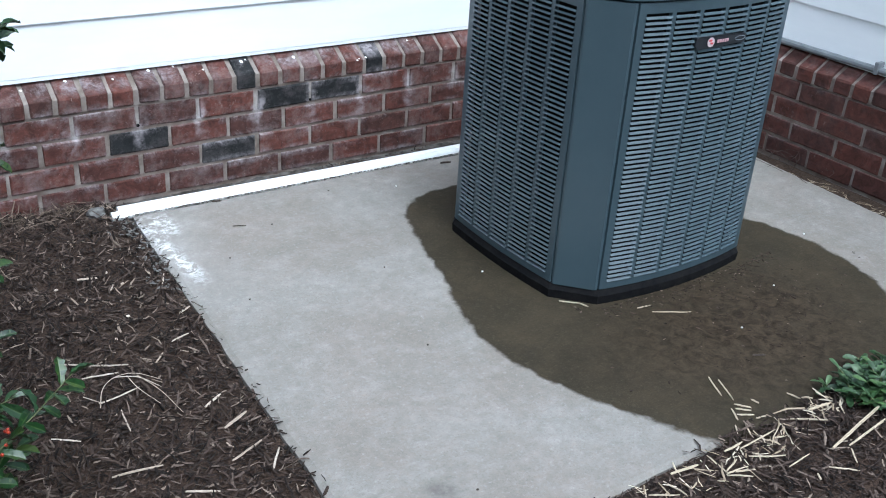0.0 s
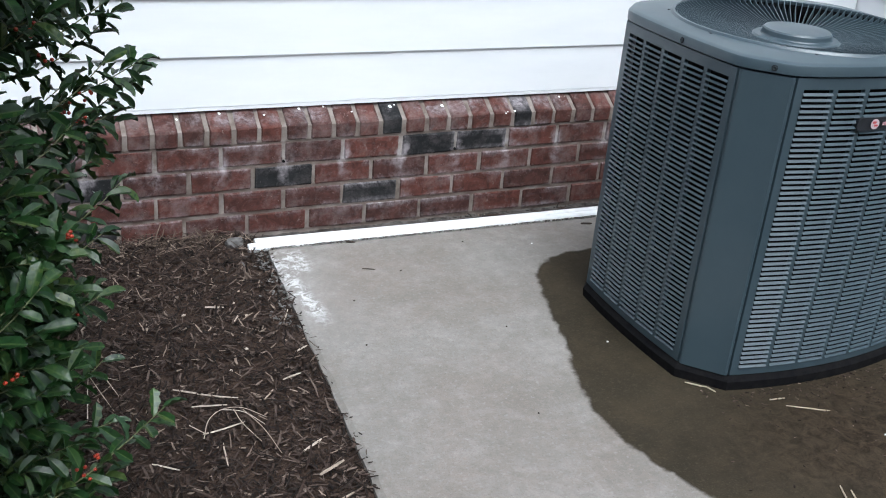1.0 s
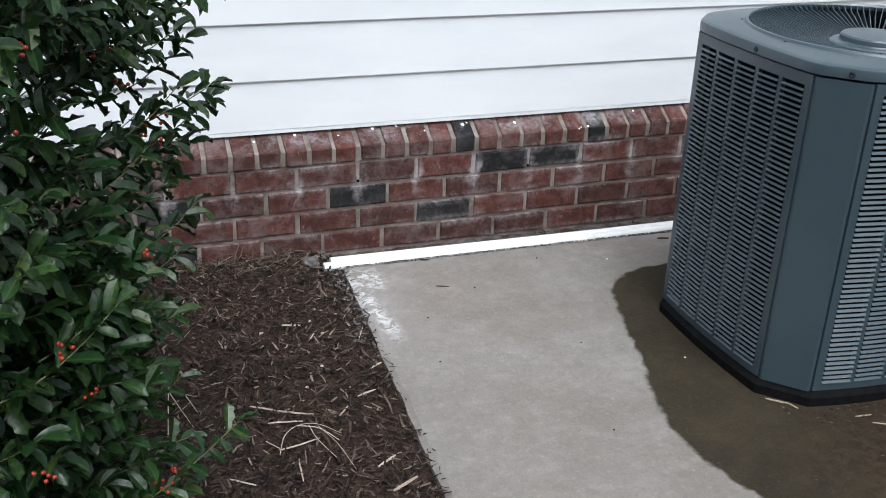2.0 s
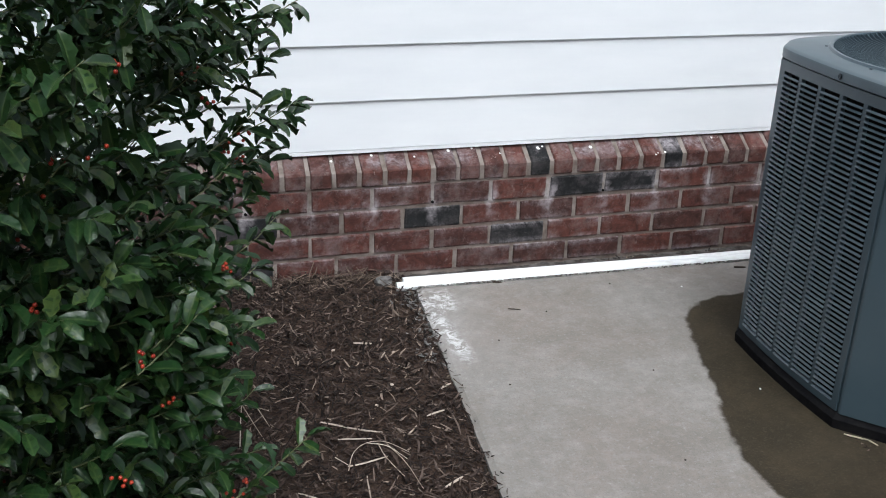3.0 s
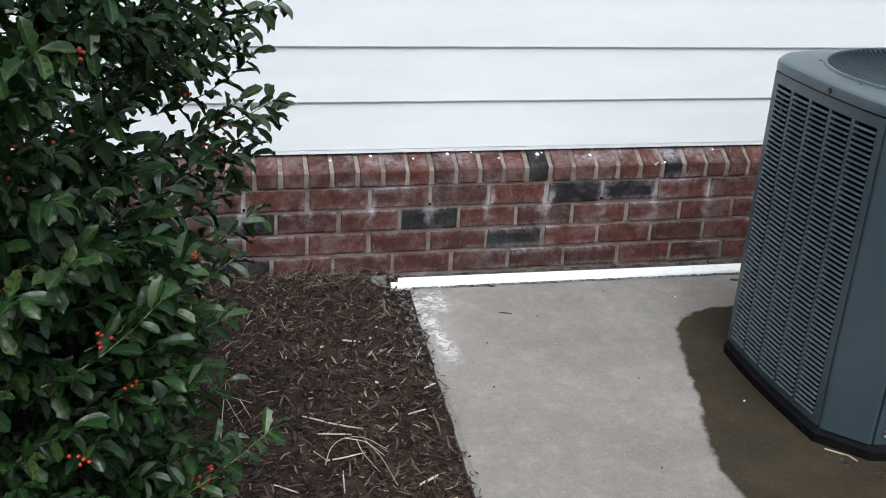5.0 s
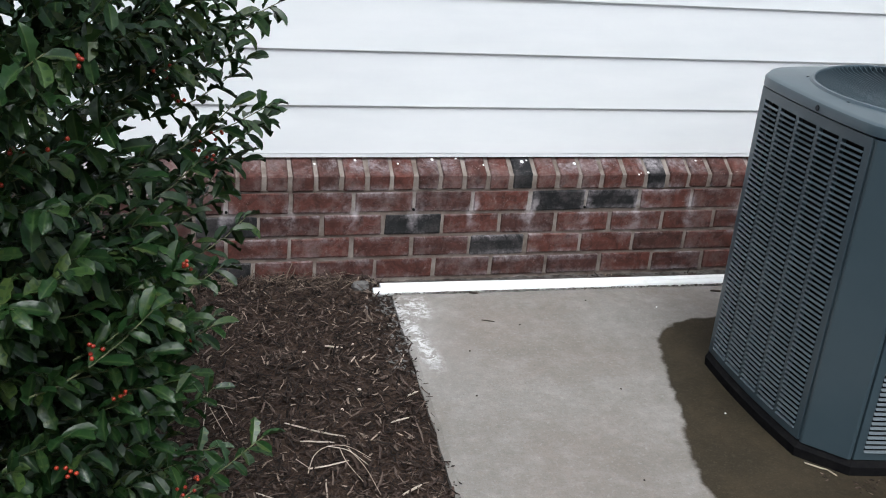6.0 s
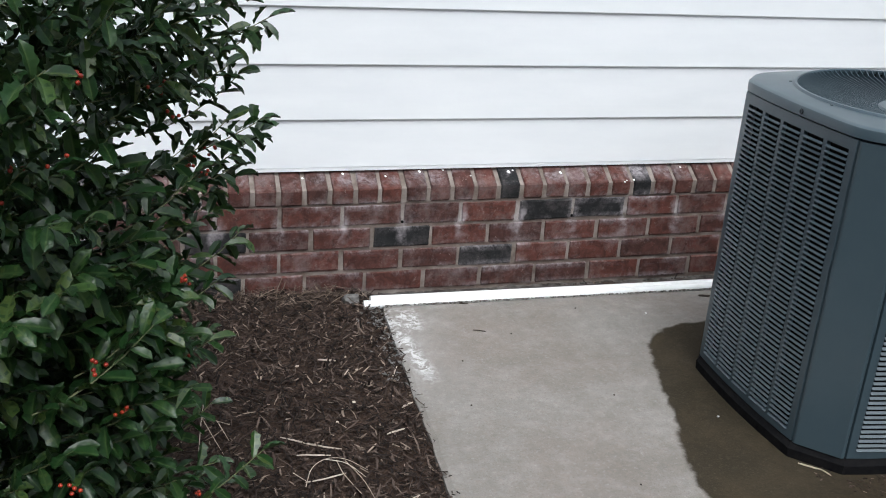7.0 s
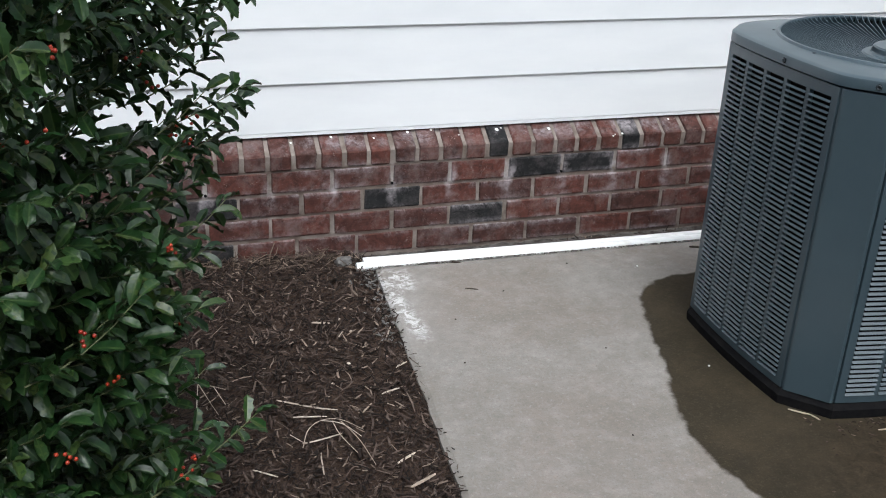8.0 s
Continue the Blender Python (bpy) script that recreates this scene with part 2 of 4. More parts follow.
k.put(k.b.inputs["Specular IOR Level"], k.math("SUBTRACT", 0.35, k.math("MULTIPLY", wet, 0.24)))
CONCRETE = k.bump(k.math("ADD", k.noise(160, 4, 0.7), k.math("MULTIPLY", chalk, 0.8)), 0.35, 0.002).m

k = Mat("mulch_soil", 0.95, spec=0.2)
soil = k.mix(k.ramp(k.noise(90, 5, 0.7, distort=1.5), (0.35, 0.0), (0.7, 1.0)), (0.02, 0.0125, 0.009), (0.085, 0.054, 0.038))
far = k.ramp(k.math("DIVIDE", k.math("SUBTRACT", k.math("ABSOLUTE", k.n.new("ShaderNodeSeparateXYZ").outputs[0]), 0.0), 40.0), (0.2, 0.0), (0.3, 1.0))
for node in k.n:
    if node.type == "SEPXYZ":
        k.l.new(k.place(), node.inputs[0])
soil = k.mix(far, soil, k.mix(k.noise(3), (0.03, 0.055, 0.018), (0.06, 0.085, 0.03)))
SOIL = k.colour(soil).bump(k.noise(70, 6, 0.75), 1.0, 0.012).m

k = Mat("bark_mulch", 0.9, spec=0.25)
tone = k.ramp(k.island(), (0.0, (0.011, 0.0072, 0.0054)), (0.4, (0.03, 0.0195, 0.015)), (0.74, (0.07, 0.047, 0.037)), (0.93, (0.145, 0.108, 0.087)), (1.0, (0.32, 0.25, 0.195)))
MULCH = k.colour(k.mix(0.6, tone, k.ramp(k.noise(120, 4, 0.7), (0.3, 0.3), (0.7, 1.0)), "MULTIPLY")).bump(k.noise(400, 3), 0.5).m

k = Mat("bark_shreds", 0.9, spec=0.25)
tone = k.ramp(k.island(), (0.0, (0.03, 0.02, 0.015)), (0.5, (0.1, 0.07, 0.052)), (1.0, (0.23, 0.175, 0.135)))
SHREDS = k.colour(k.mix(0.5, tone, k.ramp(k.noise(150, 3), (0.3, 0.4), (0.7, 1.0)), "MULTIPLY")).m

k = Mat("dry_straw", 0.75)
tone = k.ramp(k.island(), (0.0, (0.26, 0.19, 0.12)), (0.5, (0.45, 0.36, 0.25)), (1.0, (0.62, 0.54, 0.42)))
STRAW = k.colour(k.mix(0.5, tone, k.ramp(k.noise(150, 3), (0.3, 0.45), (0.7, 1.0)), "MULTIPLY")).m

k = Mat("pale_wood_sliver", 0.8)
tone = k.ramp(k.chance(), (0.0, (0.36, 0.28, 0.215)), (1.0, (0.62, 0.53, 0.44)))
SLIVER = k.colour(k.mix(0.6, tone, k.ramp(k.noise(220, 3), (0.3, 0.4), (0.7, 1.0)), "MULTIPLY")).m

k = Mat("blue_grey_enamel", 0.42, spec=0.65)
tone = k.mix(k.ramp(k.noise(5, 5, 0.65), (0.35, 0.0), (0.7, 1.0)), (0.039, 0.06, 0.073), (0.047, 0.07, 0.084))
tone = k.mix(k.ramp(k.noise(30, 5, 0.7, k.stretched(3, 3, 0.5)), (0.5, 0.0), (0.8, 0.14)), tone, (0.068, 0.082, 0.09))
ENAMEL = k.colour(tone).rough(k.ramp(k.noise(9, 4), (0.3, 0.31), (0.7, 0.37))).m

k = Mat("black_base_plastic", 0.9, spec=0.12)
BASE_BLACK = k.colour(k.ramp(k.noise(40, 5, 0.7), (0.35, (0.003, 0.003, 0.004)), (0.85, (0.014, 0.013, 0.012)))).bump(k.noise(120), 0.5).m
# near black, so the shade inside the unit is in the colour
k = Mat("coil_shade_black", 0.85, 0.0, spec=0.12)
COIL_SHADE = k.colour(k.ramp(k.noise(200, 2, 0.5, k.stretched(1, 1, 4)), (0.3, (0.002, 0.0022, 0.0025)), (0.7, (0.006, 0.0065, 0.007)))).m
k = Mat("badge_black", 0.35)
BADGE = k.colour(k.ramp(k.noise(80), (0.3, (0.012, 0.014, 0.017)), (0.7, (0.022, 0.024, 0.028)))).m
k = Mat("badge_red", 0.4)
BADGE_RED = k.colour(k.ramp(k.noise(90), (0.3, (0.42, 0.05, 0.06)), (0.7, (0.55, 0.09, 0.1)))).m
k = Mat("badge_silver", 0.3, 0.2)
BADGE_WHITE = k.colour(k.ramp(k.noise(90), (0.3, (0.45, 0.36, 0.38)), (0.7, (0.62, 0.54, 0.56)))).m
k = Mat("badge_pink", 0.4)
BADGE_PINK = k.colour(k.ramp(k.noise(90), (0.3, (0.4, 0.2, 0.22)), (0.7, (0.55, 0.36, 0.38)))).m
k = Mat("glare_steel", 0.4, 0.7)
GLARE_STEEL = k.colour(k.ramp(k.noise(300), (0.3, (0.25, 0.27, 0.29)), (0.7, (0.4, 0.42, 0.45)))).m
k = Mat("steel_screw", 0.4, 0.8)
SCREW = k.colour(k.ramp(k.noise(300), (0.3, (0.03, 0.035, 0.04)), (0.7, (0.07, 0.08, 0.09)))).m

k = Mat("white_pvc", 0.38)
PVC = k.colour(k.mix(k.ramp(k.noise(14, 5, 0.7), (0.5, 0.0), (0.78, 0.7)), (0.8, 0.8, 0.79), (0.58, 0.55, 0.5))).m
k = Mat("grey_conduit", 0.5)
CONDUIT = k.colour(k.ramp(k.noise(18, 4), (0.3, (0.12, 0.13, 0.14)), (0.7, (0.18, 0.19, 0.2)))).m

k = Mat("holly_leaf", 0.36, spec=0.35)
tone = k.ramp(k.math("FRACT", k.math("ADD", k.island(), k.chance())), (0.0, (0.0075, 0.026, 0.007)), (0.5, (0.014, 0.042, 0.0105)), (0.85, (0.027, 0.06, 0.0145)), (0.97, (0.058, 0.086, 0.021)))
tone = k.mix(k.ramp(k.noise(60, 4, 0.6), (0.4, 0.0), (0.75, 0.4)), tone, (0.02, 0.04, 0.015))
tone = k.mix(k.ramp(k.attribute("rib"), (0.8, 0.0), (0.95, 0.7)), tone, (0.06, 0.095, 0.03))
HOLLY = k.colour(tone).rough(k.ramp(k.noise(30, 3), (0.3, 0.27), (0.7, 0.38))).bump(k.noise(60, 2), 0.5, 0.004).m
# a little daylight comes through the leaves
shine = k.n.new("ShaderNodeBsdfTranslucent")
k.l.new(k.mix(0.5, tone, (0.06, 0.1, 0.02)), shine.inputs["Color"])
blend = k.n.new("ShaderNodeMixShader")
blend.inputs[0].default_value = 0.1
k.l.new(k.b.outputs[0], blend.inputs[1])
k.l.new(shine.outputs[0], blend.inputs[2])
k.l.new(blend.outputs[0], k.n["Material Output"].inputs["Surface"])
k = Mat("holly_bark", 0.85)
BARK = k.colour(k.mix(k.ramp(k.noise(40, 4), (0.3, 0.0), (0.7, 1.0)), (0.04, 0.034, 0.022), (0.1, 0.092, 0.06))).bump(k.noise(160), 0.6).m
k = Mat("holly_twig", 0.7)
TWIG = k.colour(k.mix(k.noise(30), (0.075, 0.09, 0.036), (0.15, 0.15, 0.066))).m
k = Mat("red_berry", 0.3)
BERRY = k.colour(k.mix(k.chance(), (0.2, 0.014, 0.006), (0.34, 0.035, 0.012))).m
k = Mat("ground_cover_leaf", 0.5)
tone = k.ramp(k.island(), (0.0, (0.016, 0.042, 0.012)), (0.6, (0.034, 0.075, 0.021)), (1.0, (0.065, 0.118, 0.034)))
GREEN = k.colour(k.mix(0.5, tone, k.ramp(k.noise(120, 3), (0.3, 0.5), (0.7, 1.0)), "MULTIPLY")).m
k = Mat("pale_stone", 0.85)
STONE = k.colour(k.ramp(k.noise(40, 4), (0.3, (0.06, 0.056, 0.052)), (0.7, (0.19, 0.18, 0.17)))).bump(k.noise(90), 0.5).m
k = Mat("white_paint_drip", 0.6)
DRIP = k.colour(k.ramp(k.noise(150), (0.3, (0.7, 0.7, 0.68)), (0.7, (0.84, 0.84, 0.82)))).m
k = Mat("dead_leaf", 0.8)
DEAD = k.colour(k.ramp(k.noise(120, 4), (0.3, (0.018, 0.013, 0.01)), (0.7, (0.07, 0.05, 0.035)))).m

# ---- plan ----
PITCH, COURSE = 0.2032, 0.08      # brick and joint, course and joint
BED = 0.2125                        # the bed joint under the upper stretcher course
RIGHT = 2.305                       # face of the wall that comes forward
SLAB_FRONT = -1.895
UNIT = Vector((1.122, -0.949, 0.0))  # centre of the condenser


def slab_left(y):
    return -0.084 - 0.062 * abs(y) + 0.006 * noise.noise((0, y * 9, 3))


def slab_back(x):
    return -0.1645 - 0.016 * x + 0.004 * noise.noise((x * 11, 0, 8))


def slab_right(y):
    return 2.21 + 0.047 * y + 0.005 * noise.noise((3, y * 9, 1))


def ground_height(x, y):
    z = -0.016 + 0.012 * noise.noise((x * 3.1, y * 3.1, 0.7)) + 0.006 * noise.noise((x * 11, y * 11, 2.0))
    if y > slab_back(x) - 0.06 and x > -0.14 or x > slab_right(y) - 0.06 and y > SLAB_FRONT - 0.05:
        return z * 0.4 - 0.016 - 0.1 * max(0.0, 0.15 + y if x < 2.1 else 0.15)
    if y < SLAB_FRONT + 0.02:
        z += 0.03 * min(1, (SLAB_FRONT + 0.02 - y) / 0.25)
        z += 0.035 * math.exp(-(((x - 1.1) / 0.3) ** 2 + ((y + 2.04) / 0.16) ** 2))
    return z


def inside_slab(x, y, edge=0.0):
    return slab_left(y) + edge < x < slab_right(y) - edge and SLAB_FRONT + edge < y < slab_back(x) - edge


# ---- ground and slab ----
def axis(fine, far):
    return np.r_[-far, -far / 4, -far / 16, -far / 60, fine, far / 60, far / 16, far / 4, far]


gx, gy = axis(np.arange(-3.4, 3.41, 0.03), 600.0), axis(np.arange(-4.6, 1.61, 0.03), 600.0)
gv = []
for y in gy:
    for x in gx:
        near = abs(x) < 3.5 and -4.7 < y < 1.7
        z = ground_height(x, y) if near else -0.03
        if near and inside_slab(x, y, 0.035) or y > 0.03:
            z = -0.07
        gv.append((x, y, z))
nx = len(gx)
gf = [(j * nx + i, j * nx + i + 1, (j + 1) * nx + i + 1, (j + 1) * nx + i) for j in range(len(gy) - 1) for i in range(nx - 1)]
ground = part("ground", (gv, gf), SOIL, smooth=True)
tagged(ground, "dark brown mulched garden soil around the slab", "ground", kind="structure")

WET = [(0.93, -0.42), (0.84, -0.432), (0.77, -0.452), (0.725, -0.486), (0.688, -0.52), (0.658, -0.564), (0.629, -0.645), (0.598, -0.758), (0.57, -0.852), (0.537, -0.975), (0.492, -1.077), (0.474, -1.15), (0.462, -1.2), (0.448, -1.255), (0.446, -1.33), (0.458, -1.43), (0.485, -1.525), (0.522, -1.623), (0.563, -1.716), (0.617, -1.808), (0.666, -1.884), (0.7, -1.96), (1.5, -1.96), (1.6, -1.74), (1.663, -1.642), (1.698, -1.563), (1.733, -1.457), (1.74, -1.327), (1.712, -1.164), (1.668, -1.079), (1.62, -0.75), (1.4, -0.46)]


def signed_distance(px, py, poly):
    """Distance to a closed outline, positive inside."""
    best, inside = 1e9, False
    for (ax, ay), (bx, by) in zip(poly, poly[1:] + poly[:1]):
        t = max(0, min(1, ((px - ax) * (bx - ax) + (py - ay) * (by - ay)) / ((bx - ax) ** 2 + (by - ay) ** 2)))
        best = min(best, math.hypot(px - ax - t * (bx - ax), py - ay - t * (by - ay)))
        if (ay > py) != (by > py) and px < (bx - ax) * (py - ay) / (by - ay) + ax:
            inside = not inside
    return best if inside else -best


def chalk_amount(x, y):
    """Lime wash at the slab's corner, a band that thins towards the front."""
    d = x - slab_left(y)
    a = max(0, 1 - abs(y + 0.275) / 0.1) * max(0, min(1, (0.115 - d) / 0.03))
    c = 0.012 + (-0.295 - y) * 0.14
    b = max(0, 1 - abs(d - c) / 0.035) * max(0, min(1, (y + 0.69) / 0.12)) * (1 if y < -0.295 else 0)
    return min(1.0, 1.6 * max(a, b))


NX, NY = 150, 124
sv, wet_value, chalk_value, haze_value, smudge_value, mud_value = [], [], [], [], [], []
for j in range(NY + 1):
    for i in range(NX + 1):
        x = -0.15 + 2.3 * i / NX
        for _ in range(2):
            y0, y1 = SLAB_FRONT + 0.006 * noise.noise((x * 8, 1.5, 9)), slab_back(x)
            y = y0 + (y1 - y0) * j / NY
            x0, x1 = slab_left(y), slab_right(y)
            x = x0 + (x1 - x0) * i / NX
        z = 0.0012 * noise.noise((x * 2, y * 2, 4)) - (0.006 if i in (0, NX) or j in (0, NY) else 0.0)
        sv.append((x, y, z))
        wet_value.append(max(-0.5, min(0.5, signed_distance(x, y, WET))))
        chalk_value.append(chalk_amount(x, y))
        smudge_value.append(1.1 * math.exp(-((x - 0.03) ** 2 + (y + 1.71) ** 2) / 0.0012))
        mud_value.append(0.95 * math.exp(-(((x - 1.12) / 0.42) ** 2 + ((y + 1.57) / 0.3) ** 2) ** 1.5))
        haze_value.append(max(0, 1 - abs(y + 0.52) / 0.4) * max(0, 1 - (x - x0) / 0.22))
sf = [(j * (NX + 1) + i, j * (NX + 1) + i + 1, (j + 1) * (NX + 1) + i + 1, (j + 1) * (NX + 1) + i) for j in range(NY) for i in range(NX)]
rim = [j * (NX + 1) for j in range(NY, -1, -1)] + list(range(1, NX + 1)) + [j * (NX + 1) + NX for j in range(1, NY + 1)] + [NY * (NX + 1) + i for i in range(NX - 1, -1, -1)]
low = len(sv)
for i in rim:
    sv.append((sv[i][0], sv[i][1], -0.1))
    wet_value.append(wet_value[i]), chalk_value.append(0.0), haze_value.append(0.0), smudge_value.append(0.0), mud_value.append(0.0)
sf += [(rim[i], low + i, low + i + 1, rim[i + 1]) for i in range(len(rim) - 1)]
slab_mesh = to_mesh("concrete_slab", (sv, sf))
for name, values in (("wet", wet_value), ("chalk", chalk_value), ("chalk_haze", haze_value), ("smudge", smudge_value), ("mud", mud_value)):
    slab_mesh.attributes.new(name, "FLOAT", "POINT").data.foreach_set("value", values)
slab = part("pavement", slab_mesh, CONCRETE)
tagged(slab, "pale grey concrete slab with a dark wet stain and chalky corner", "slab", kind="structure")

# ---- house walls ----
wall_left = thing("wall_north", (0.4, 0.05, 0), "low red brick wall under white lap siding", "wall", kind="structure")
wall_right = thing("wall_east", (RIGHT + 0.05, -1.1, 0), "red brick wall under white siding beside the slab", "wall", kind="structure")
X0, X1, Y1 = -2.4, RIGHT, -2.6
TOP = BED + COURSE
part("mortar_bed", box(X0, X1 + 0.3, 0.004, 0.2, -0.15, TOP + 0.006), MORTAR, wall_left, "grey mortar joints")
part("mortar_bed", box(RIGHT + 0.004, RIGHT + 0.2, Y1, 0.003, -0.15, TOP + 0.006), MORTAR, wall_right, "grey mortar joints")


def ledge_profile(depth, x0, x1, inset=0.0):
    """A sloping ledge course, front towards -y."""
    y0 = -0.004 + inset
    pr = [(y0, TOP + 0.004), (y0, 0.349 - inset), (depth, 0.3985 - inset), (depth, TOP + 0.004)]
    bm = bmesh.new()
    a = [bm.verts.new((x0, *p)) for p in pr]
    b = [bm.verts.new((x1, *p)) for p in pr]
    for i in range(4):
        bm.faces.new((a[i], a[(i + 1) % 4], b[(i + 1) % 4], b[i]))
    bm.faces.new(a[::-1]), bm.faces.new(b)
    bmesh.ops.recalc_face_normals(bm, faces=bm.faces[:])
    return bm


part("ledge_mortar", ledge_profile(0.08, X0, X1 + 0.06, 0.006), MORTAR, wall_left)
turn = Matrix.Translation((RIGHT, 0, 0)) @ Matrix.Rotation(radians(-90), 4, "Z")  # front -y becomes -x
bm = ledge_profile(0.08, -0.05, -Y1, 0.006)
bm.transform(turn)
part("ledge_mortar", bm, MORTAR, wall_right)


# siding
def plank(length, top=0.2):
    """One lap board: thick butt below, thin head above, in local x, leaning on the wall."""
    bm = bmesh.new()
    pr = [(-0.0085, 0.0), (-0.0095, 0.002), (-0.0005, top), (0.0, top), (0.0, 0.0)]
    a = [bm.verts.new((0, *p)) for p in pr]
    b = [bm.verts.new((length, *p)) for p in pr]
    for i in range(5):
        bm.faces.new((a[i], a[(i + 1) % 5], b[(i + 1) % 5], b[i]))
    bm.faces.new(a[::-1]), bm.faces.new(b)
    bmesh.ops.recalc_face_normals(bm, faces=bm.faces[:])
    return bm


SIDE_Y, SIDE_Z, LAP = 0.062, 0.404, 0.1774
LAP_FIRST = 0.5624                  # butt of the second board
siding_left = thing("siding_wall", (0.4, SIDE_Y, SIDE_Z), "white painted lap siding above the brick ledge", "siding", kind="structure")
siding_right = thing("siding_wall", (RIGHT + SIDE_Y, -1.1, SIDE_Z), "white painted lap siding with a grey conduit below", "siding", kind="structure")
part("sheathing", box(X0, X1 + 0.3, SIDE_Y + 0.002, SIDE_Y + 0.12, 0.396, 2.9), SIDING_TRIM, siding_left)
part("sheathing", box(RIGHT + SIDE_Y + 0.002, RIGHT + SIDE_Y + 0.12, Y1, SIDE_Y, 0.396, 2.9), SIDING_TRIM, siding_right)
plank_l = to_mesh("siding_plank", plank(X1 + SIDE_Y - X0 - 0.004))
plank_r = to_mesh("siding_plank", plank(-Y1 + SIDE_Y - 0.02))
first_l, first_r = to_mesh("siding_plank", plank(X1 + SIDE_Y - X0 - 0.004, 0.175)), to_mesh("siding_plank", plank(-Y1 + SIDE_Y - 0.02, 0.175))
for i in range(14):
    part("siding_plank", plank_l if i else first_l, SIDING, siding_left, m=Matrix.Translation((X0, SIDE_Y, (LAP_FIRST + LAP * (i - 1) if i else SIDE_Z))))
    part("siding_plank", plank_r if i else first_r, SIDING, siding_right, m=Matrix.Translation((RIGHT + SIDE_Y, SIDE_Y - 0.02, (LAP_FIRST + LAP * (i - 1) if i else SIDE_Z))) @ Matrix.Rotation(radians(-90), 4, "Z"))
# a bent metal drip edge below the first board
part("drip_edge", box(X0, X1 + 0.04, SIDE_Y - 0.0095, SIDE_Y + 0.001, SIDE_Z - 0.0115, SIDE_Z - 0.001), SIDING_TRIM, siding_left, "white metal drip edge")
part("drip_edge", box(RIGHT + SIDE_Y - 0.0095, RIGHT + SIDE_Y + 0.001, Y1, SIDE_Y - 0.02, SIDE_Z - 0.0115, SIDE_Z - 0.001), SIDING_TRIM, siding_right, "white metal drip edge")

# ---- condenser ----
unit = thing("air_conditioner", UNIT, "blue-grey metal air conditioner condenser on the concrete slab", "air conditioner")
HX, HY, CX, CY = 0.375, 0.331, 0.09, 0.097   # half sizes, and the cut corners
Z_LOW, Z_TOP = 0.044, 0.841
FACES = {  # middle of the face, along, outward, length, bow, columns
    "front": (Vector((0, -HY, 0)), Vector((1, 0, 0)), Vector((0, -1, 0)), 2 * (HX - CX), 0.03, 6),
    "left": (Vector((-HX, 0, 0)), Vector((0, -1, 0)), Vector((-1, 0, 0)), 2 * (HY - CY), 0.012, 5),
    "back": (Vector((0, HY, 0)), Vector((-1, 0, 0)), Vector((0, 1, 0)), 2 * (HX - CX), 0.03, 6),
    "right": (Vector((HX, 0, 0)), Vector((0, 1, 0)), Vector((1, 0, 0)), 2 * (HY - CY), 0.012, 5),
}


def on_face(name, u, d, z):
    mid, along, out, w, bow, cols = FACES[name]
    p = UNIT + mid + along * u + out * (d + bow * (1 - (2 * u / w) ** 2))
    return Vector((p.x, p.y, z))


def face_block(name, u0, u1, d0, d1, z0, z1, cuts=1):
    """A block that follows the bowed face."""
    verts, faces = [], []
    for i in range(cuts + 1):
        u = u0 + (u1 - u0) * i / cuts
        verts += [on_face(name, u, d, z) for d, z in ((d0, z0), (d1, z0), (d1, z1), (d0, z1))]
    for i in range(cuts):
        a = 4 * i
        for k in range(4):
            faces.append((a + k, a + (k + 1) % 4, a + 4 + (k + 1) % 4, a + 4 + k))
    faces += [(3, 2, 1, 0), tuple(4 * cuts + k for k in range(4))]
    return verts, faces


def outline(grow=0.0):
    """The unit's plan, counter-clockwise, with bowed faces and cut corners."""
    pts = []
    for name in ("front", "right", "back", "left"):
        w = FACES[name][3]
        us = [w * (i / 10 - 0.5) for i in range(11)]
        pts += [(on_face(name, u * (1 + 2 * grow / w * 0.42), grow, 0) - UNIT) for u in us]
    return [Vector((p.x, p.y)) for p in pts]


def rounded(pts):
    """The plan with its corners rounded, for the pressed top."""
    out = []
    for i, p in enumerate(pts):
        q = pts[(i + 1) % len(pts)]
        out.append(p)
        if i % 11 == 10:
            out += [p.lerp(q, f / 5) for f in range(1, 5)]
    for _ in range(1):
        n = len(out)
        out = [(out[i - 1] + out[i] * 2 + out[(i + 1) % n]) / 4 for i in range(n)]
    return out


def rings(levels):
    """A skin through closed rings of equal counts: a list of (points, z)."""
    verts, faces, n = [], [], len(levels[0][0])
    for pts, z in levels:
        verts += [(UNIT.x + p.x, UNIT.y + p.y, z) for p in pts]
    for j in range(len(levels) - 1):
        for i in range(n):
            a, b = j * n + i, j * n + (i + 1) % n
            faces.append((a, b, b + n, a + n))
    return verts, faces, n


def closed(levels, bottom=True, top=True):
    v, f, n = rings(levels)
    if bottom:
        f.append(tuple(range(n))[::-1])
    if top:
        f.append(tuple(range(len(v) - n, len(v))))
    return v, f


def circle(radius, like):
    return [p.normalized() * radius for p in like]


part("base_pan", closed([(outline(0.006), 0.0), (outline(0.008), 0.026), (outline(-0.002), 0.041), (outline(-0.02), 0.044)]), BASE_BLACK, unit, "black plastic base pan")
# the coil's colour carries the shade of the louver gaps
part("coil", closed([(outline(-0.03), 0.044), (outline(-0.03), 0.835)], top=False), COIL_SHADE, unit, "finned coil behind the louvers, gap shade painted near black")

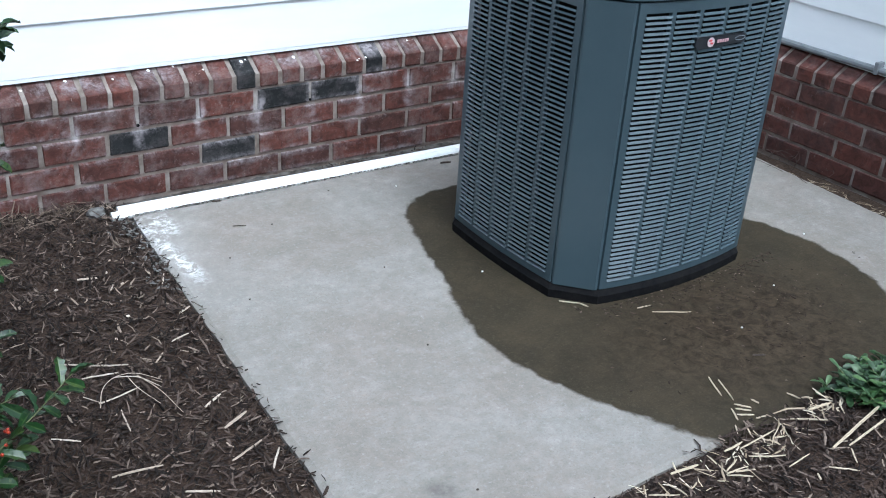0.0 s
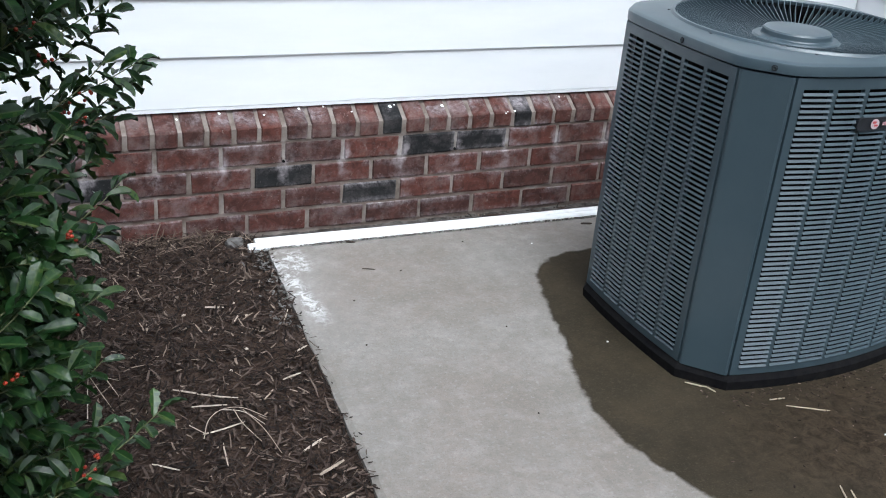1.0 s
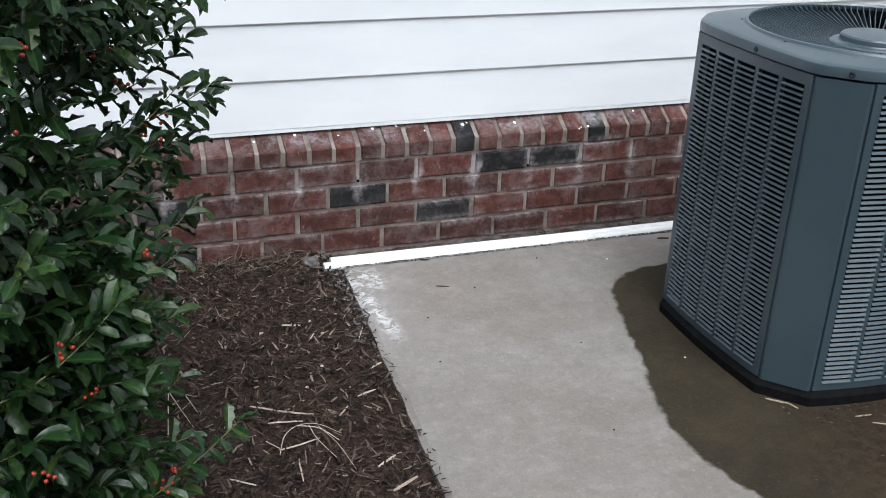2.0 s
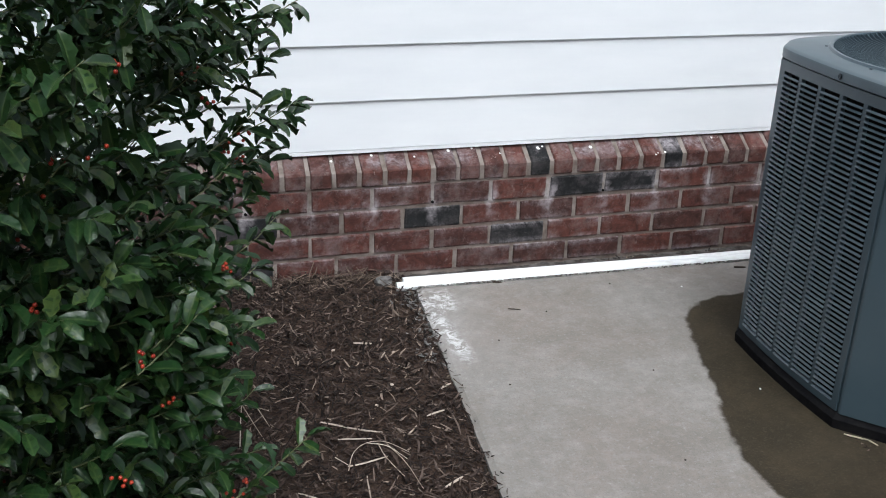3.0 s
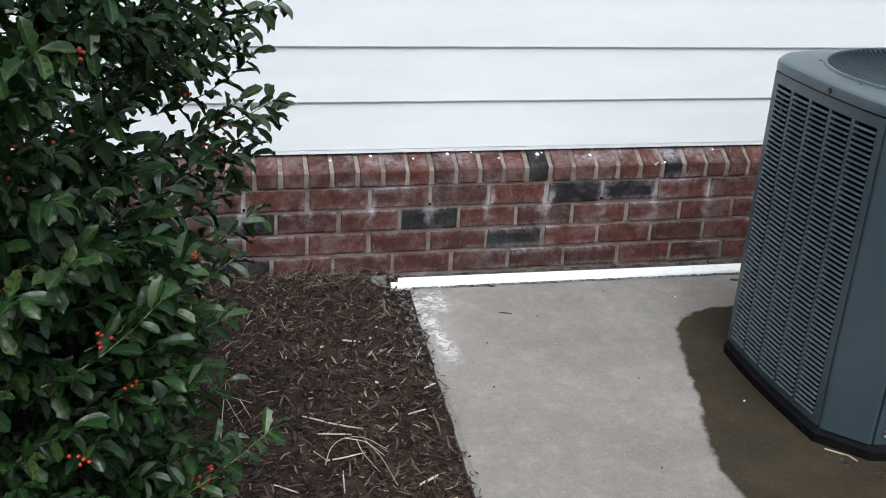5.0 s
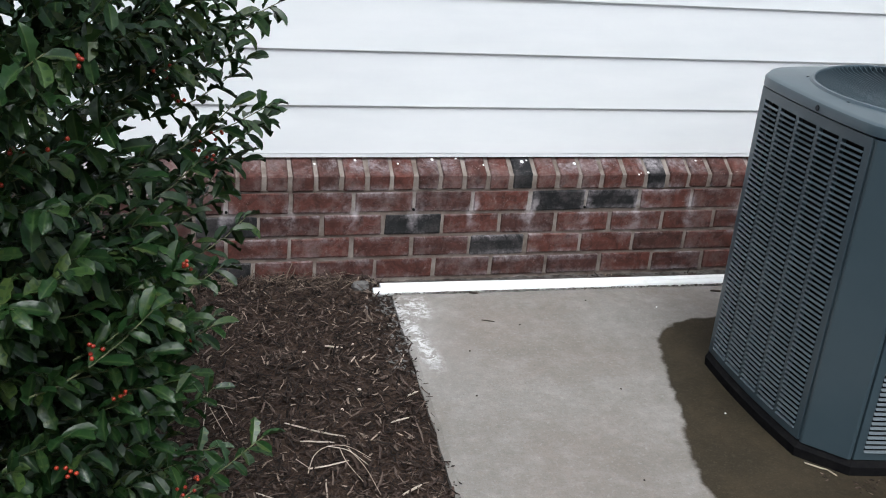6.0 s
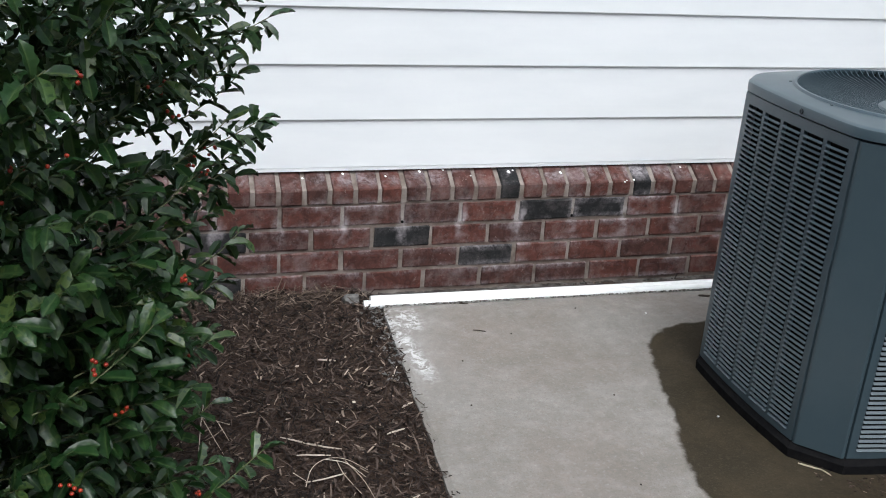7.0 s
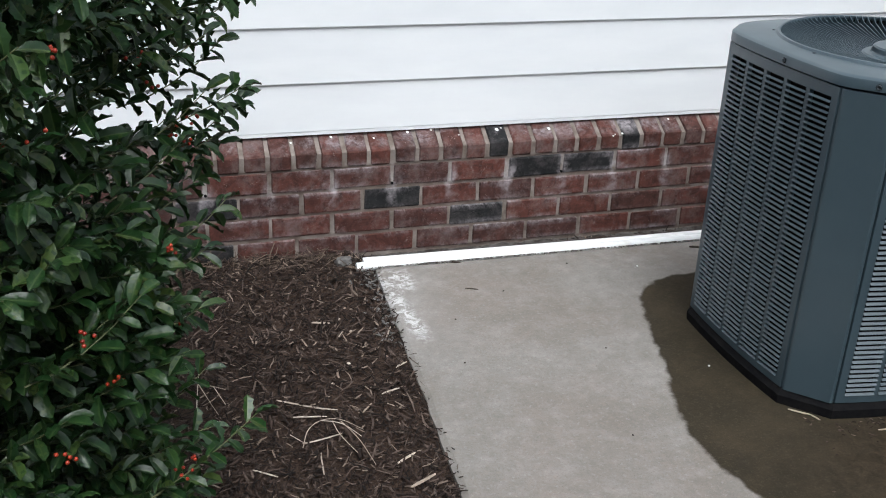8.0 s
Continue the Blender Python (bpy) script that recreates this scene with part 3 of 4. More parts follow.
# louvered panels
ROWS = 55
slat_jobs = []
for name in FACES:
    w, cols = FACES[name][3], FACES[name][5]
    g = w / 2 - 0.0035
    end, gap = 0.02, 0.013
    cw = (2 * g - 2 * end - gap * (cols - 1)) / cols
    shapes = [face_block(name, -g, g, -0.012, 0, Z_LOW, Z_LOW + 0.022, 10), face_block(name, -g, g, -0.012, 0, Z_TOP - 0.03, Z_TOP - 0.003, 10)]
    edges = [(-g, -g + end), (g - end, g)] + [(-g + end + c * (cw + gap) + cw, -g + end + (c + 1) * (cw + gap)) for c in range(cols - 1)]
    shapes += [face_block(name, a, b, -0.012, 0, Z_LOW + 0.022, Z_TOP - 0.03) for a, b in edges]
    panel = part("louver_panel", joined(shapes), ENAMEL, unit, "pressed steel panel with rows of louvers")
    step = (Z_TOP - 0.03 - Z_LOW - 0.022) / ROWS
    for c in range(cols):
        u0 = -g + end + c * (cw + gap)
        for r in range(ROWS):
            z = Z_LOW + 0.022 + r * step
            near = (name == "front" and c < 3) or (name == "left" and c > 2)
            slat_jobs.append((name, panel, u0, u0 + cw, z, step, near))


def slat_shape(name, u0, u1, z, step):
    rise = 0.45 if name in ("front", "back") else 0.33    # the side louvers stand more open
    verts = []
    for u in (u0 - 0.001, u1 + 0.001):
        verts += [on_face(name, u, 0.0046, z + 0.0004), on_face(name, u, -0.0006, z + rise * step), on_face(name, u, -0.0014, z + (rise - 0.06) * step), on_face(name, u, 0.004, z - 0.0004)]
    return verts, [(0, 1, 5, 4), (1, 2, 6, 5), (2, 3, 7, 6), (3, 0, 4, 7), (3, 2, 1, 0), (4, 5, 6, 7)]


rest = {}
for name, panel, u0, u1, z, step, near in slat_jobs:
    if near:
        part("louver", slat_shape(name, u0, u1, z, step), ENAMEL, panel)
    else:
        rest.setdefault(panel.name, (panel, []))[1].append(slat_shape(name, u0, u1, z, step))
for panel, shapes in rest.values():
    tagged(part("louver_bank", joined(shapes), ENAMEL, panel), kind="stuff")

# corner posts: folded plates between the panels
order = ["front", "right", "back", "left"]
for i, name in enumerate(order):
    after = order[(i + 1) % 4]
    a = on_face(name, FACES[name][3] / 2, 0, 0)
    b = on_face(after, -FACES[after][3] / 2, 0, 0)
    d = (b - a).normalized()
    out = Vector((d.y, -d.x, 0))
    a, b = a + d * 0.003, b - d * 0.003
    rows_ = [(a - out * 0.02, a - out * 0.001), (a + d * 0.006 - out * 0.02, a + d * 0.006 + out * 0.003), (b - d * 0.006 - out * 0.02, b - d * 0.006 + out * 0.003), (b - out * 0.02, b - out * 0.001)]
    verts, faces = [], []
    for inner, outer in rows_:
        verts += [inner + Vector((0, 0, Z_LOW - 0.002)), outer + Vector((0, 0, Z_LOW - 0.002)), outer + Vector((0, 0, Z_TOP - 0.004)), inner + Vector((0, 0, Z_TOP - 0.004))]
    for j in range(3):
        for q in range(4):
            faces.append((4 * j + q, 4 * j + (q + 1) % 4, 4 * j + 4 + (q + 1) % 4, 4 * j + 4 + q))
    faces += [(3, 2, 1, 0), (12, 13, 14, 15)]
    part("corner_post", (verts, faces), ENAMEL, unit, "plain folded corner post")

# top cap with the round fan opening
R_FAN = 0.322
o = rounded(outline(0.006))
cap = part("top_cap", rings([(rounded(outline(-0.015)), 0.843), (o, 0.843), (o, 0.8625), (rounded(outline(0.0045)), 0.8665), (rounded(outline(0.0)), 0.869), (rounded(outline(-0.01)), 0.8715),
                             (circle(R_FAN + 0.012, o), 0.8765), (circle(R_FAN + 0.008, o), 0.882), (circle(R_FAN + 0.002, o), 0.8825), (circle(R_FAN, o), 0.88), (circle(R_FAN, o), 0.875), (circle(R_FAN + 0.003, o), 0.874), (circle(R_FAN + 0.003, o), 0.845)])[:2],
           ENAMEL, unit, "pressed steel top with a round opening", smooth=True)


def disc(levels, sides=48):
    ring = [Vector((math.cos(TAU * i / sides), math.sin(TAU * i / sides))) for i in range(sides)]
    return closed([([p * r for p in ring], z) for r, z in levels])


# well, wall and blades take the same painted-in shade
part("fan_well", disc([(R_FAN + 0.002, 0.57), (R_FAN + 0.002, 0.58), (0.01, 0.581)]), COIL_SHADE, unit, "fan well with its shade painted near black")
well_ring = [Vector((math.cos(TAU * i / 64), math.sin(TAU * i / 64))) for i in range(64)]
part("well_wall", rings([([p * R_FAN for p in well_ring], 0.58), ([p * R_FAN for p in well_ring], 0.87)])[:2], COIL_SHADE, unit, "fan well wall with its shade painted near black", smooth=True)
guard = part("fan_guard", disc([(0.082, 0.832), (0.113, 0.836), (0.114, 0.842), (0.109, 0.846), (0.094, 0.847), (0.091, 0.85), (0.089, 0.861), (0.085, 0.865), (0.055, 0.868), (0.01, 0.869)]),
             ENAMEL, unit, "round hub plate of the fan guard", smooth=True)
FINS = 116
fin = bmesh.new()
fv = [fin.verts.new(p) for p in ((0.106, -0.001, 0.824), (0.322, -0.001, 0.848), (0.322, -0.001, 0.8805), (0.298, -0.001, 0.868), (0.2, -0.001, 0.852), (0.106, -0.001, 0.842))]
fin.faces.new(fv)
g_ = bmesh.ops.extrude_face_region(fin, geom=fin.faces[:])
bmesh.ops.translate(fin, verts=[v for v in g_["geom"] if isinstance(v, bmesh.types.BMVert)], vec=(0, 0.002, 0))
bmesh.ops.recalc_face_normals(fin, faces=fin.faces[:])
fin_mesh = to_mesh("guard_fin", fin)
for i in range(FINS):
    part("guard_fin", fin_mesh, ENAMEL, guard, m=Matrix.Translation(UNIT) @ Matrix.Rotation(TAU * i / FINS, 4, "Z"))
blade = bmesh.new()
bvs = [blade.verts.new(p) for p in ((0.05, -0.05, 0.74), (0.26, -0.13, 0.7), (0.27, 0.1, 0.78), (0.05, 0.05, 0.77))]
blade.faces.new(bvs)
bmesh.ops.solidify(blade, geom=blade.faces[:], thickness=0.004)
blade_mesh = to_mesh("fan_blade", blade)
for i in range(3):
    part("fan_blade", blade_mesh, COIL_SHADE, unit, m=Matrix.Translation(UNIT) @ Matrix.Rotation(TAU * i / 3 + 0.4, 4, "Z"))

# screws in the cap's skirt
screw = disc([(0.0058, -0.001), (0.0058, 0.0015), (0.0045, 0.0025), (0.003, 0.0008)], 12)
screw = ([Vector(p) - UNIT for p in screw[0]], screw[1])
screw_mesh = to_mesh("screw", screw)
# flat dark discs paint the shade of the screw recesses
recess_shade = disc([(0.007, -0.0006), (0.007, 0.0004), (0.0055, 0.0006)], 14)
recess_shade_mesh = to_mesh("screw_recess", ([Vector(p) - UNIT for p in recess_shade[0]], recess_shade[1]))
spots = [(on_face("left", 0.035, 0.0075, 0.854), FACES["left"][2]), (on_face("front", 0.02, 0.0075, 0.854), FACES["front"][2]), (on_face("right", 0.0, 0.0075, 0.854), FACES["right"][2])]
a, b = on_face("left", FACES["left"][3] / 2, 0, 0.854), on_face("front", -FACES["front"][3] / 2, 0, 0.854)
n_ = Vector((-(b - a).y, (b - a).x, 0)).normalized() * -1
n_ = n_ if n_.dot(a - UNIT) > 0 else -n_
spots.append((a.lerp(b, 0.6) + n_ * 0.0072, n_))
for p, out in spots:
    part("screw_recess", recess_shade_mesh, COIL_SHADE, cap, m=Matrix.Translation(p) @ out.to_track_quat("Z", "Y").to_matrix().to_4x4())
    part("screw", screw_mesh, SCREW, cap, m=Matrix.Translation(p) @ out.to_track_quat("Z", "Y").to_matrix().to_4x4())
# small bolts on the lip of the top
bolt = disc([(0.0042, -0.001), (0.0042, 0.0012), (0.0028, 0.002)], 10)
bolt_mesh = to_mesh("bolt", ([Vector(p) - UNIT for p in bolt[0]], bolt[1]))
for q in range(8):
    a = TAU * q / 8 + 2.538
    part("bolt", bolt_mesh, SCREW, cap, m=Matrix.Translation(UNIT + Vector(((R_FAN + 0.016) * math.cos(a), (R_FAN + 0.016) * math.sin(a), 0.876))))


# badge
def stadium(name, u0, u1, z, half, d0, d1, taper=1.0, n=10):
    """A bar with round ends that follows the face."""
    pts = []
    for i in range(n + 1):
        a = math.pi / 2 + math.pi * i / n
        pts.append((u0 + half * math.cos(a), z + half * math.sin(a)))
    for i in range(n + 1):
        a = -math.pi / 2 + math.pi * i / n
        pts.append((u1 + half * taper * math.cos(a), z + half * taper * math.sin(a)))
    v = [on_face(name, u, d0, zz) for u, zz in pts] + [on_face(name, u, d1, zz) for u, zz in pts]
    m = len(pts)
    f = [(i, (i + 1) % m, m + (i + 1) % m, m + i) for i in range(m)] + [tuple(range(m, 2 * m))]
    return v, f


BU = -0.085
badge = part("badge", stadium("front", BU, BU + 0.16, 0.727, 0.017, 0.0, 0.008, 0.75), BADGE, unit, "black oval maker's badge with a round emblem")
part("emblem", stadium("front", BU + 0.036, BU + 0.0361, 0.7275, 0.0125, 0.0085, 0.0093), BADGE_WHITE, badge, "pale round emblem")
part("emblem_mark", stadium("front", BU + 0.03, BU + 0.036, 0.732, 0.003, 0.0096, 0.0101), BADGE_RED, badge, "red emblem mark")
part("emblem_mark", stadium("front", BU + 0.036, BU + 0.042, 0.7245, 0.0025, 0.0096, 0.0101), BADGE_RED, badge, "red emblem mark")
for i in range(5):
    u = BU + 0.06 + 0.0088 * i
    part("lettering_bar", face_block("front", u, u + 0.0066, 0.0075, 0.0088, 0.7235, 0.7315), BADGE_PINK, badge, "pinkish lettering reduced to bars")
# added bright loop that draws the glare on the badge's reflective end
loop = [on_face("front", BU + 0.147 + 0.02 * math.cos(a), 0.0092, 0.728 + 0.0055 * math.sin(a)) for a in [TAU * i / 16 for i in range(17)]]
part("badge_clip", tube(loop, 0.0009, 5, False), GLARE_STEEL, badge, "bright loop for the glare on the badge's end")

# ---- pipes ----
pipe_a = thing("drain_pipe", (-0.15, -0.14, -0.015), "white plastic drain pipe lying along the wall", "pipe", "pipes along the wall")
part("tube", tube([(-0.153 + i * 0.25, -0.146 - 0.004 * i, -0.002 + 0.0008 * math.sin(i)) for i in range(9)], 0.0155, 14), PVC, pipe_a, smooth=True)
part("coupling", tube([(0.612, -0.1582, -0.002), (0.667, -0.1591, -0.002)], 0.0172, 14), PVC, pipe_a, "pipe coupling", smooth=True)
pipe_b = thing("drain_pipe", (-0.12, -0.108, -0.015), "white plastic drain pipe beside another pipe on the slab", "pipe", "pipes along the wall")
part("tube", tube([(-0.124 + i * 0.25, -0.1145 - 0.0044 * i, -0.002 + 0.0008 * math.cos(i)) for i in range(9)], 0.0155, 14), PVC, pipe_b, smooth=True)
lump = bmesh.new()
bmesh.ops.create_icosphere(lump, subdivisions=3, radius=1.0)
for v in lump.verts:
    s = 1 + 0.35 * noise.noise(v.co * 1.7) + 0.12 * noise.noise(v.co * 5)
    v.co = Vector((-0.182 + 0.03 * v.co.x * s, -0.098 + 0.026 * v.co.y * s, -0.002 + 0.02 * v.co.z * s))
tagged(part("stone", lump, STONE, smooth=True), "rough grey lump of concrete at the pipe end", "stone")

conduit = thing("conduit", (RIGHT, -1.2, 0.405), "grey electrical conduit along the foot of the siding", "conduit")
part("tube", tube([(RIGHT + 0.03, y, 0.415 + 0.004 * math.sin(y * 3)) for y in np.linspace(0.03, Y1 + 0.05, 14)], 0.0125, 10), CONDUIT, conduit, smooth=True)
for y in (-1.03, -1.95):
    part("strap", box(RIGHT + 0.012, RIGHT + 0.05, y - 0.008, y + 0.008, 0.4, 0.444, 0.002), CONDUIT, conduit, "metal strap")

# ---- mulch ----
def slivers(count, area, rng, length, width, thick, tilt=0.25, lift=0.004):
    """Loose chips over the ground: tapered splinters in one mesh."""
    verts, faces = [], []
    made = 0
    while made < count:
        x, y = area(rng)
        made += 1
        ln = rng.uniform(*length) * (0.6 + 0.8 * rng.random() ** 2)
        w, t = rng.uniform(*width), rng.uniform(*thick)
        a, p = rng.uniform(0, TAU), rng.gauss(0, tilt)
        c = Vector((x, y, max(ground_height(x, y), 0.0 if inside_slab(x, y) else -1) + rng.uniform(0, lift) + t / 2 + abs(math.sin(p)) * ln * 0.3))
        d = Vector((math.cos(a) * math.cos(p), math.sin(a) * math.cos(p), math.sin(p)))
        s = Vector((-math.sin(a), math.cos(a), rng.uniform(-0.4, 0.4))).normalized()
        up = d.cross(s)
        n = len(verts)
        bend = s * rng.uniform(-0.12, 0.12) * ln
        for u, k, off in ((-0.5, rng.uniform(0.3, 0.9), bend), (0.0, 1.0, Vector()), (0.5, rng.uniform(0.2, 0.9), bend)):
            q = c + d * ln * u + off
            verts += [q - s * w * k / 2, q + up * t / 2, q + s * w * k / 2]
        for i in (0, 3):
            faces += [(n + i, n + i + 1, n + i + 4, n + i + 3), (n + i + 1, n + i + 2, n + i + 5, n + i + 4), (n + i + 2, n + i, n + i + 3, n + i + 5)]
        faces += [(n, n + 2, n + 1), (n + 6, n + 7, n + 8)]
    return verts, faces


def bed_left(rng):
    while True:
        x, y = rng.uniform(-1.5, -0.1), rng.uniform(-2.3, -0.005)
        if x < slab_left(y) + rng.gauss(0.0, 0.006):
            return x, y


def bed_front(rng):
    while True:
        x, y = rng.uniform(-0.25, 1.9), SLAB_FRONT - rng.uniform(-0.01, 0.5) + rng.gauss(0, 0.012)
        if y < SLAB_FRONT + (0.02 if x > 0.55 else -0.004):
            return x, y


def slab_rim(rng):
    y = rng.uniform(-1.95, -0.2)
    return slab_left(y) + abs(rng.gauss(0, 0.012)) - 0.012, y


def gutter(rng):
    """The gap between the pipes and the wall."""
    x = rng.uniform(-0.15, 2.2)
    return x, -rng.random() ** 1.5 * 0.085 - 0.004


def pipe_foot(rng):
    """Dirt washed against the slab side of the pipes."""
    x = rng.uniform(-0.12, 2.15)
    return x, slab_back(x) - abs(rng.gauss(0, 0.0035 + 0.003 * max(0, noise.noise((x * 6, 0, 2)))))


dv = []
for i in range(236):
    x = -0.15 + i * 0.01
    for q in range(9):
        y = 0.01 + (slab_back(x) - 0.02) * q / 8
        dv.append((x, y, -0.034 + 0.014 * q / 8 + 0.008 * noise.noise((x * 14, y * 30, 3.0)) + 0.005 * noise.noise((x * 45, y * 60, 1.0))))
df = [(i * 9 + q, i * 9 + q + 1, i * 9 + q + 10, i * 9 + q + 9) for i in range(235) for q in range(8)]
tagged(part("gutter_silt", (dv, df), GUTTER, smooth=True), "dirty grey silt in the gap between slab and bricks", "soil", kind="structure")
rng = random.Random(11)
tagged(part("leaf_litter", slivers(300, gutter, rng, (0.008, 0.03), (0.002, 0.006), (0.001, 0.003), 0.3, 0.003), MULCH), "dark litter behind the white pipes", "litter", kind="stuff")
tagged(part("leaf_litter", slivers(1300, pipe_foot, rng, (0.004, 0.012), (0.002, 0.005), (0.0006, 0.0014), 0.02, 0.0006), DEAD), "black dirt washed against the white pipes", "litter", kind="stuff")
tagged(part("bark_mulch", slivers(26000, bed_left, rng, (0.01, 0.046), (0.0018, 0.0075), (0.0015, 0.0045), 0.42, 0.014), MULCH), "dark brown shredded bark mulch beside the slab", "mulch", kind="stuff")
tagged(part("bark_mulch", slivers(10000, bed_front, rng, (0.01, 0.046), (0.002, 0.0075), (0.0015, 0.004), 0.32, 0.01), MULCH), "dark bark mulch in front of the slab", "mulch", kind="stuff")
tagged(part("mulch_crumbs", slivers(170, slab_rim, rng, (0.006, 0.026), (0.002, 0.005), (0.001, 0.003), 0.1, 0.002), MULCH), "mulch crumbs spilled on the slab edge", "mulch", kind="stuff")


def corner_crumbs(rng):
    y = -0.16 - rng.random() ** 1.3 * 0.5
    return slab_left(y) - abs(rng.gauss(0, 0.035)) - 0.004, y


tagged(part("concrete_crumbs", slivers(130, corner_crumbs, rng, (0.006, 0.022), (0.004, 0.012), (0.003, 0.006), 0.3, 0.012), STONE), "grey concrete crumbs at the slab's corner", "rubble", kind="stuff")


def straw_band(rng):
    x = 0.36 + 1.3 * rng.random() ** 0.8
    return x, SLAB_FRONT - 0.06 + rng.gauss(0, 0.024) + (0.06 + rng.gauss(0, 0.04)) * max(0, x - 0.75)


def wall_foot(rng):
    return rng.uniform(-0.9, -0.2), -abs(rng.gauss(0.03, 0.04)) - 0.008


def unit_foot(rng):
    """Crumbs along the front foot of the unit."""
    u = rng.uniform(-0.36, 0.42)
    return UNIT.x + u, UNIT.y - 0.345 - 0.02 * math.cos(u * 3) - abs(rng.gauss(0.01, 0.035)) + (0.06 if u < -0.3 else 0)


tagged(part("straw", slivers(240, straw_band, rng, (0.022, 0.075), (0.0025, 0.0055), (0.0015, 0.003), 0.14, 0.016), STRAW), "pale dry straw along the slab's front edge", "straw", kind="stuff")
tagged(part("dry_grass", slivers(420, wall_foot, rng, (0.03, 0.1), (0.0018, 0.004), (0.001, 0.002), 0.35, 0.025), SHREDS), "dry brown grass at the foot of the bricks", "grass", kind="stuff")
tagged(part("leaf_litter", slivers(330, unit_foot, rng, (0.004, 0.016), (0.0015, 0.004), (0.001, 0.002), 0.15, 0.002), MULCH), "dark leaf crumbs on the wet concrete", "litter", kind="stuff")
tagged(part("leaf_litter", slivers(260, lambda r: (r.gauss(1.22, 0.22), -1.36 - abs(r.gauss(0, 0.2))), rng, (0.003, 0.013), (0.002, 0.005), (0.001, 0.002), 0.12, 0.001), MULCH), "brown leaf crumbs scattered over the wet concrete", "litter", kind="stuff")


def stick(name, ends, radius, material, label, category, group, sag=0.0, flat=0.6):
    """A splinter lying between two places of the plan."""
    (ax, ay), (bx, by) = ends
    pts = []
    for i in range(5):
        u = i / 4
        x, y = ax + (bx - ax) * u, ay + (by - ay) * u
        z = max(ground_height(x, y) + 0.014, 0.0 if inside_slab(x, y) else -1) + radius * flat + sag * 4 * u * (1 - u)
        pts.append(Vector((x, y, z)) + Vector((noise.noise((x * 30, y * 30, i)), noise.noise((x * 30, y * 30, i + 9)), 0)) * 0.002)
    v, f = tube(pts, [radius * 0.68 * r for r in (0.7, 1.0, 0.95, 1.0, 0.6)], 5)
    return tagged(part(name, (v, f), material), label, category, group)


STICKS = [((-0.513, -0.875), (-0.371, -0.948), 0.0035), ((-0.478, -1.076), (-0.376, -1.047), 0.003), ((-0.269, -1.290), (-0.204, -1.259), 0.0055), ((-0.278, -1.200), (-0.227, -1.167), 0.0045),
          ((-0.536, -1.343), (-0.432, -1.354), 0.004), ((-0.310, -0.972), (-0.283, -0.945), 0.0035), ((-0.483, -0.960), (-0.401, -0.970), 0.003), ((-0.360, -0.498), (-0.309, -0.513), 0.0045),
          ((-0.167, -0.626), (-0.141, -0.567), 0.003), ((-0.248, -0.911), (-0.197, -0.892), 0.0035), ((-0.299, -0.596), (-0.283, -0.567), 0.003), ((-0.182, -0.794), (-0.146, -0.774), 0.004),
          ((-0.452, -1.206), (-0.442, -1.118), 0.003), ((-0.300, -1.403), (-0.219, -1.374), 0.004), ((-0.239, -1.472), (-0.198, -1.414), 0.004), ((-0.422, -1.452), (-0.361, -1.482), 0.004), ((-0.605, -1.156), (-0.554, -1.196), 0.003)]
for i, (a, b, r) in enumerate(STICKS):
    stick("wood_sliver", (a, b), r, SLIVER, "pale splinter of wood lying on dark mulch", "splinter", "splinters on the mulch")
ON_SLAB = [((0.751, -1.222), (0.794, -1.259), 0.0032), ((0.794, -1.259), (0.801, -1.287), 0.003), ((0.921, -1.358), (0.967, -1.363), 0.0028), ((0.946, -1.393), (1.043, -1.447), 0.0025),
           ((0.734, -0.919), (0.739, -0.949), 0.0028), ((0.84, -1.696), (0.808, -1.768), 0.0033), ((0.854, -1.717), (0.821, -1.794), 0.0033), ((0.808, -1.808), (0.834, -1.838), 0.0033), ((0.797, -1.822), (0.825, -1.846), 0.0033), ((0.782, -1.84), (0.816, -1.861), 0.0033), ((0.788, -1.817), (0.767, -1.856), 0.0033), ((0.746, -1.866), (0.721, -1.895), 0.0033), ((0.775, -1.87), (0.746, -1.91), 0.0033), ((0.86, -1.816), (0.865, -1.835), 0.0033), ((0.812, -1.874), (0.84, -1.878), 0.0033), ((0.961, -1.841), (0.978, -1.901), 0.0033)]
for a, b, r in ON_SLAB:
    stick("straw_stem", (a, b), r, STRAW, "pale straw stem lying on wet concrete", "straw", "straw stems on the slab")
# longer stems on the mulch edge
for a, b, r in [((0.642, -1.924), (0.707, -1.92), 0.004), ((0.684, -1.933), (0.8, -1.933), 0.003), ((0.584, -1.979), (0.639, -1.961), 0.003), ((0.597, -1.914), (0.584, -1.979), 0.003), ((0.583, -1.983), (0.642, -2.009), 0.0035), ((0.576, -1.989), (0.619, -2.023), 0.003), ((0.48, -1.919), (0.554, -1.927), 0.005), ((0.449, -1.927), (0.453, -1.988), 0.003), ((0.384, -1.946), (0.442, -1.98), 0.0025), ((0.672, -1.966), (0.735, -2.016), 0.003), ((0.867, -1.924), (0.912, -1.991), 0.0035), ((0.921, -1.932), (0.977, -1.946), 0.005), ((0.829, -2.064), (1.079, -2.026), 0.0055), ((0.865, -2.079), (1.021, -2.071), 0.004), ((0.77, -2.098), (0.812, -2.143), 0.003), ((0.732, -2.099), (0.72, -2.115), 0.004), ((0.86, -2.088), (0.829, -2.125), 0.003), ((0.707, -2.046), (0.776, -2.044), 0.0025)]:
    stick("straw_stem", (a, b), r, STRAW, "long pale straw stem on dark mulch", "straw", "straw stems on the mulch")
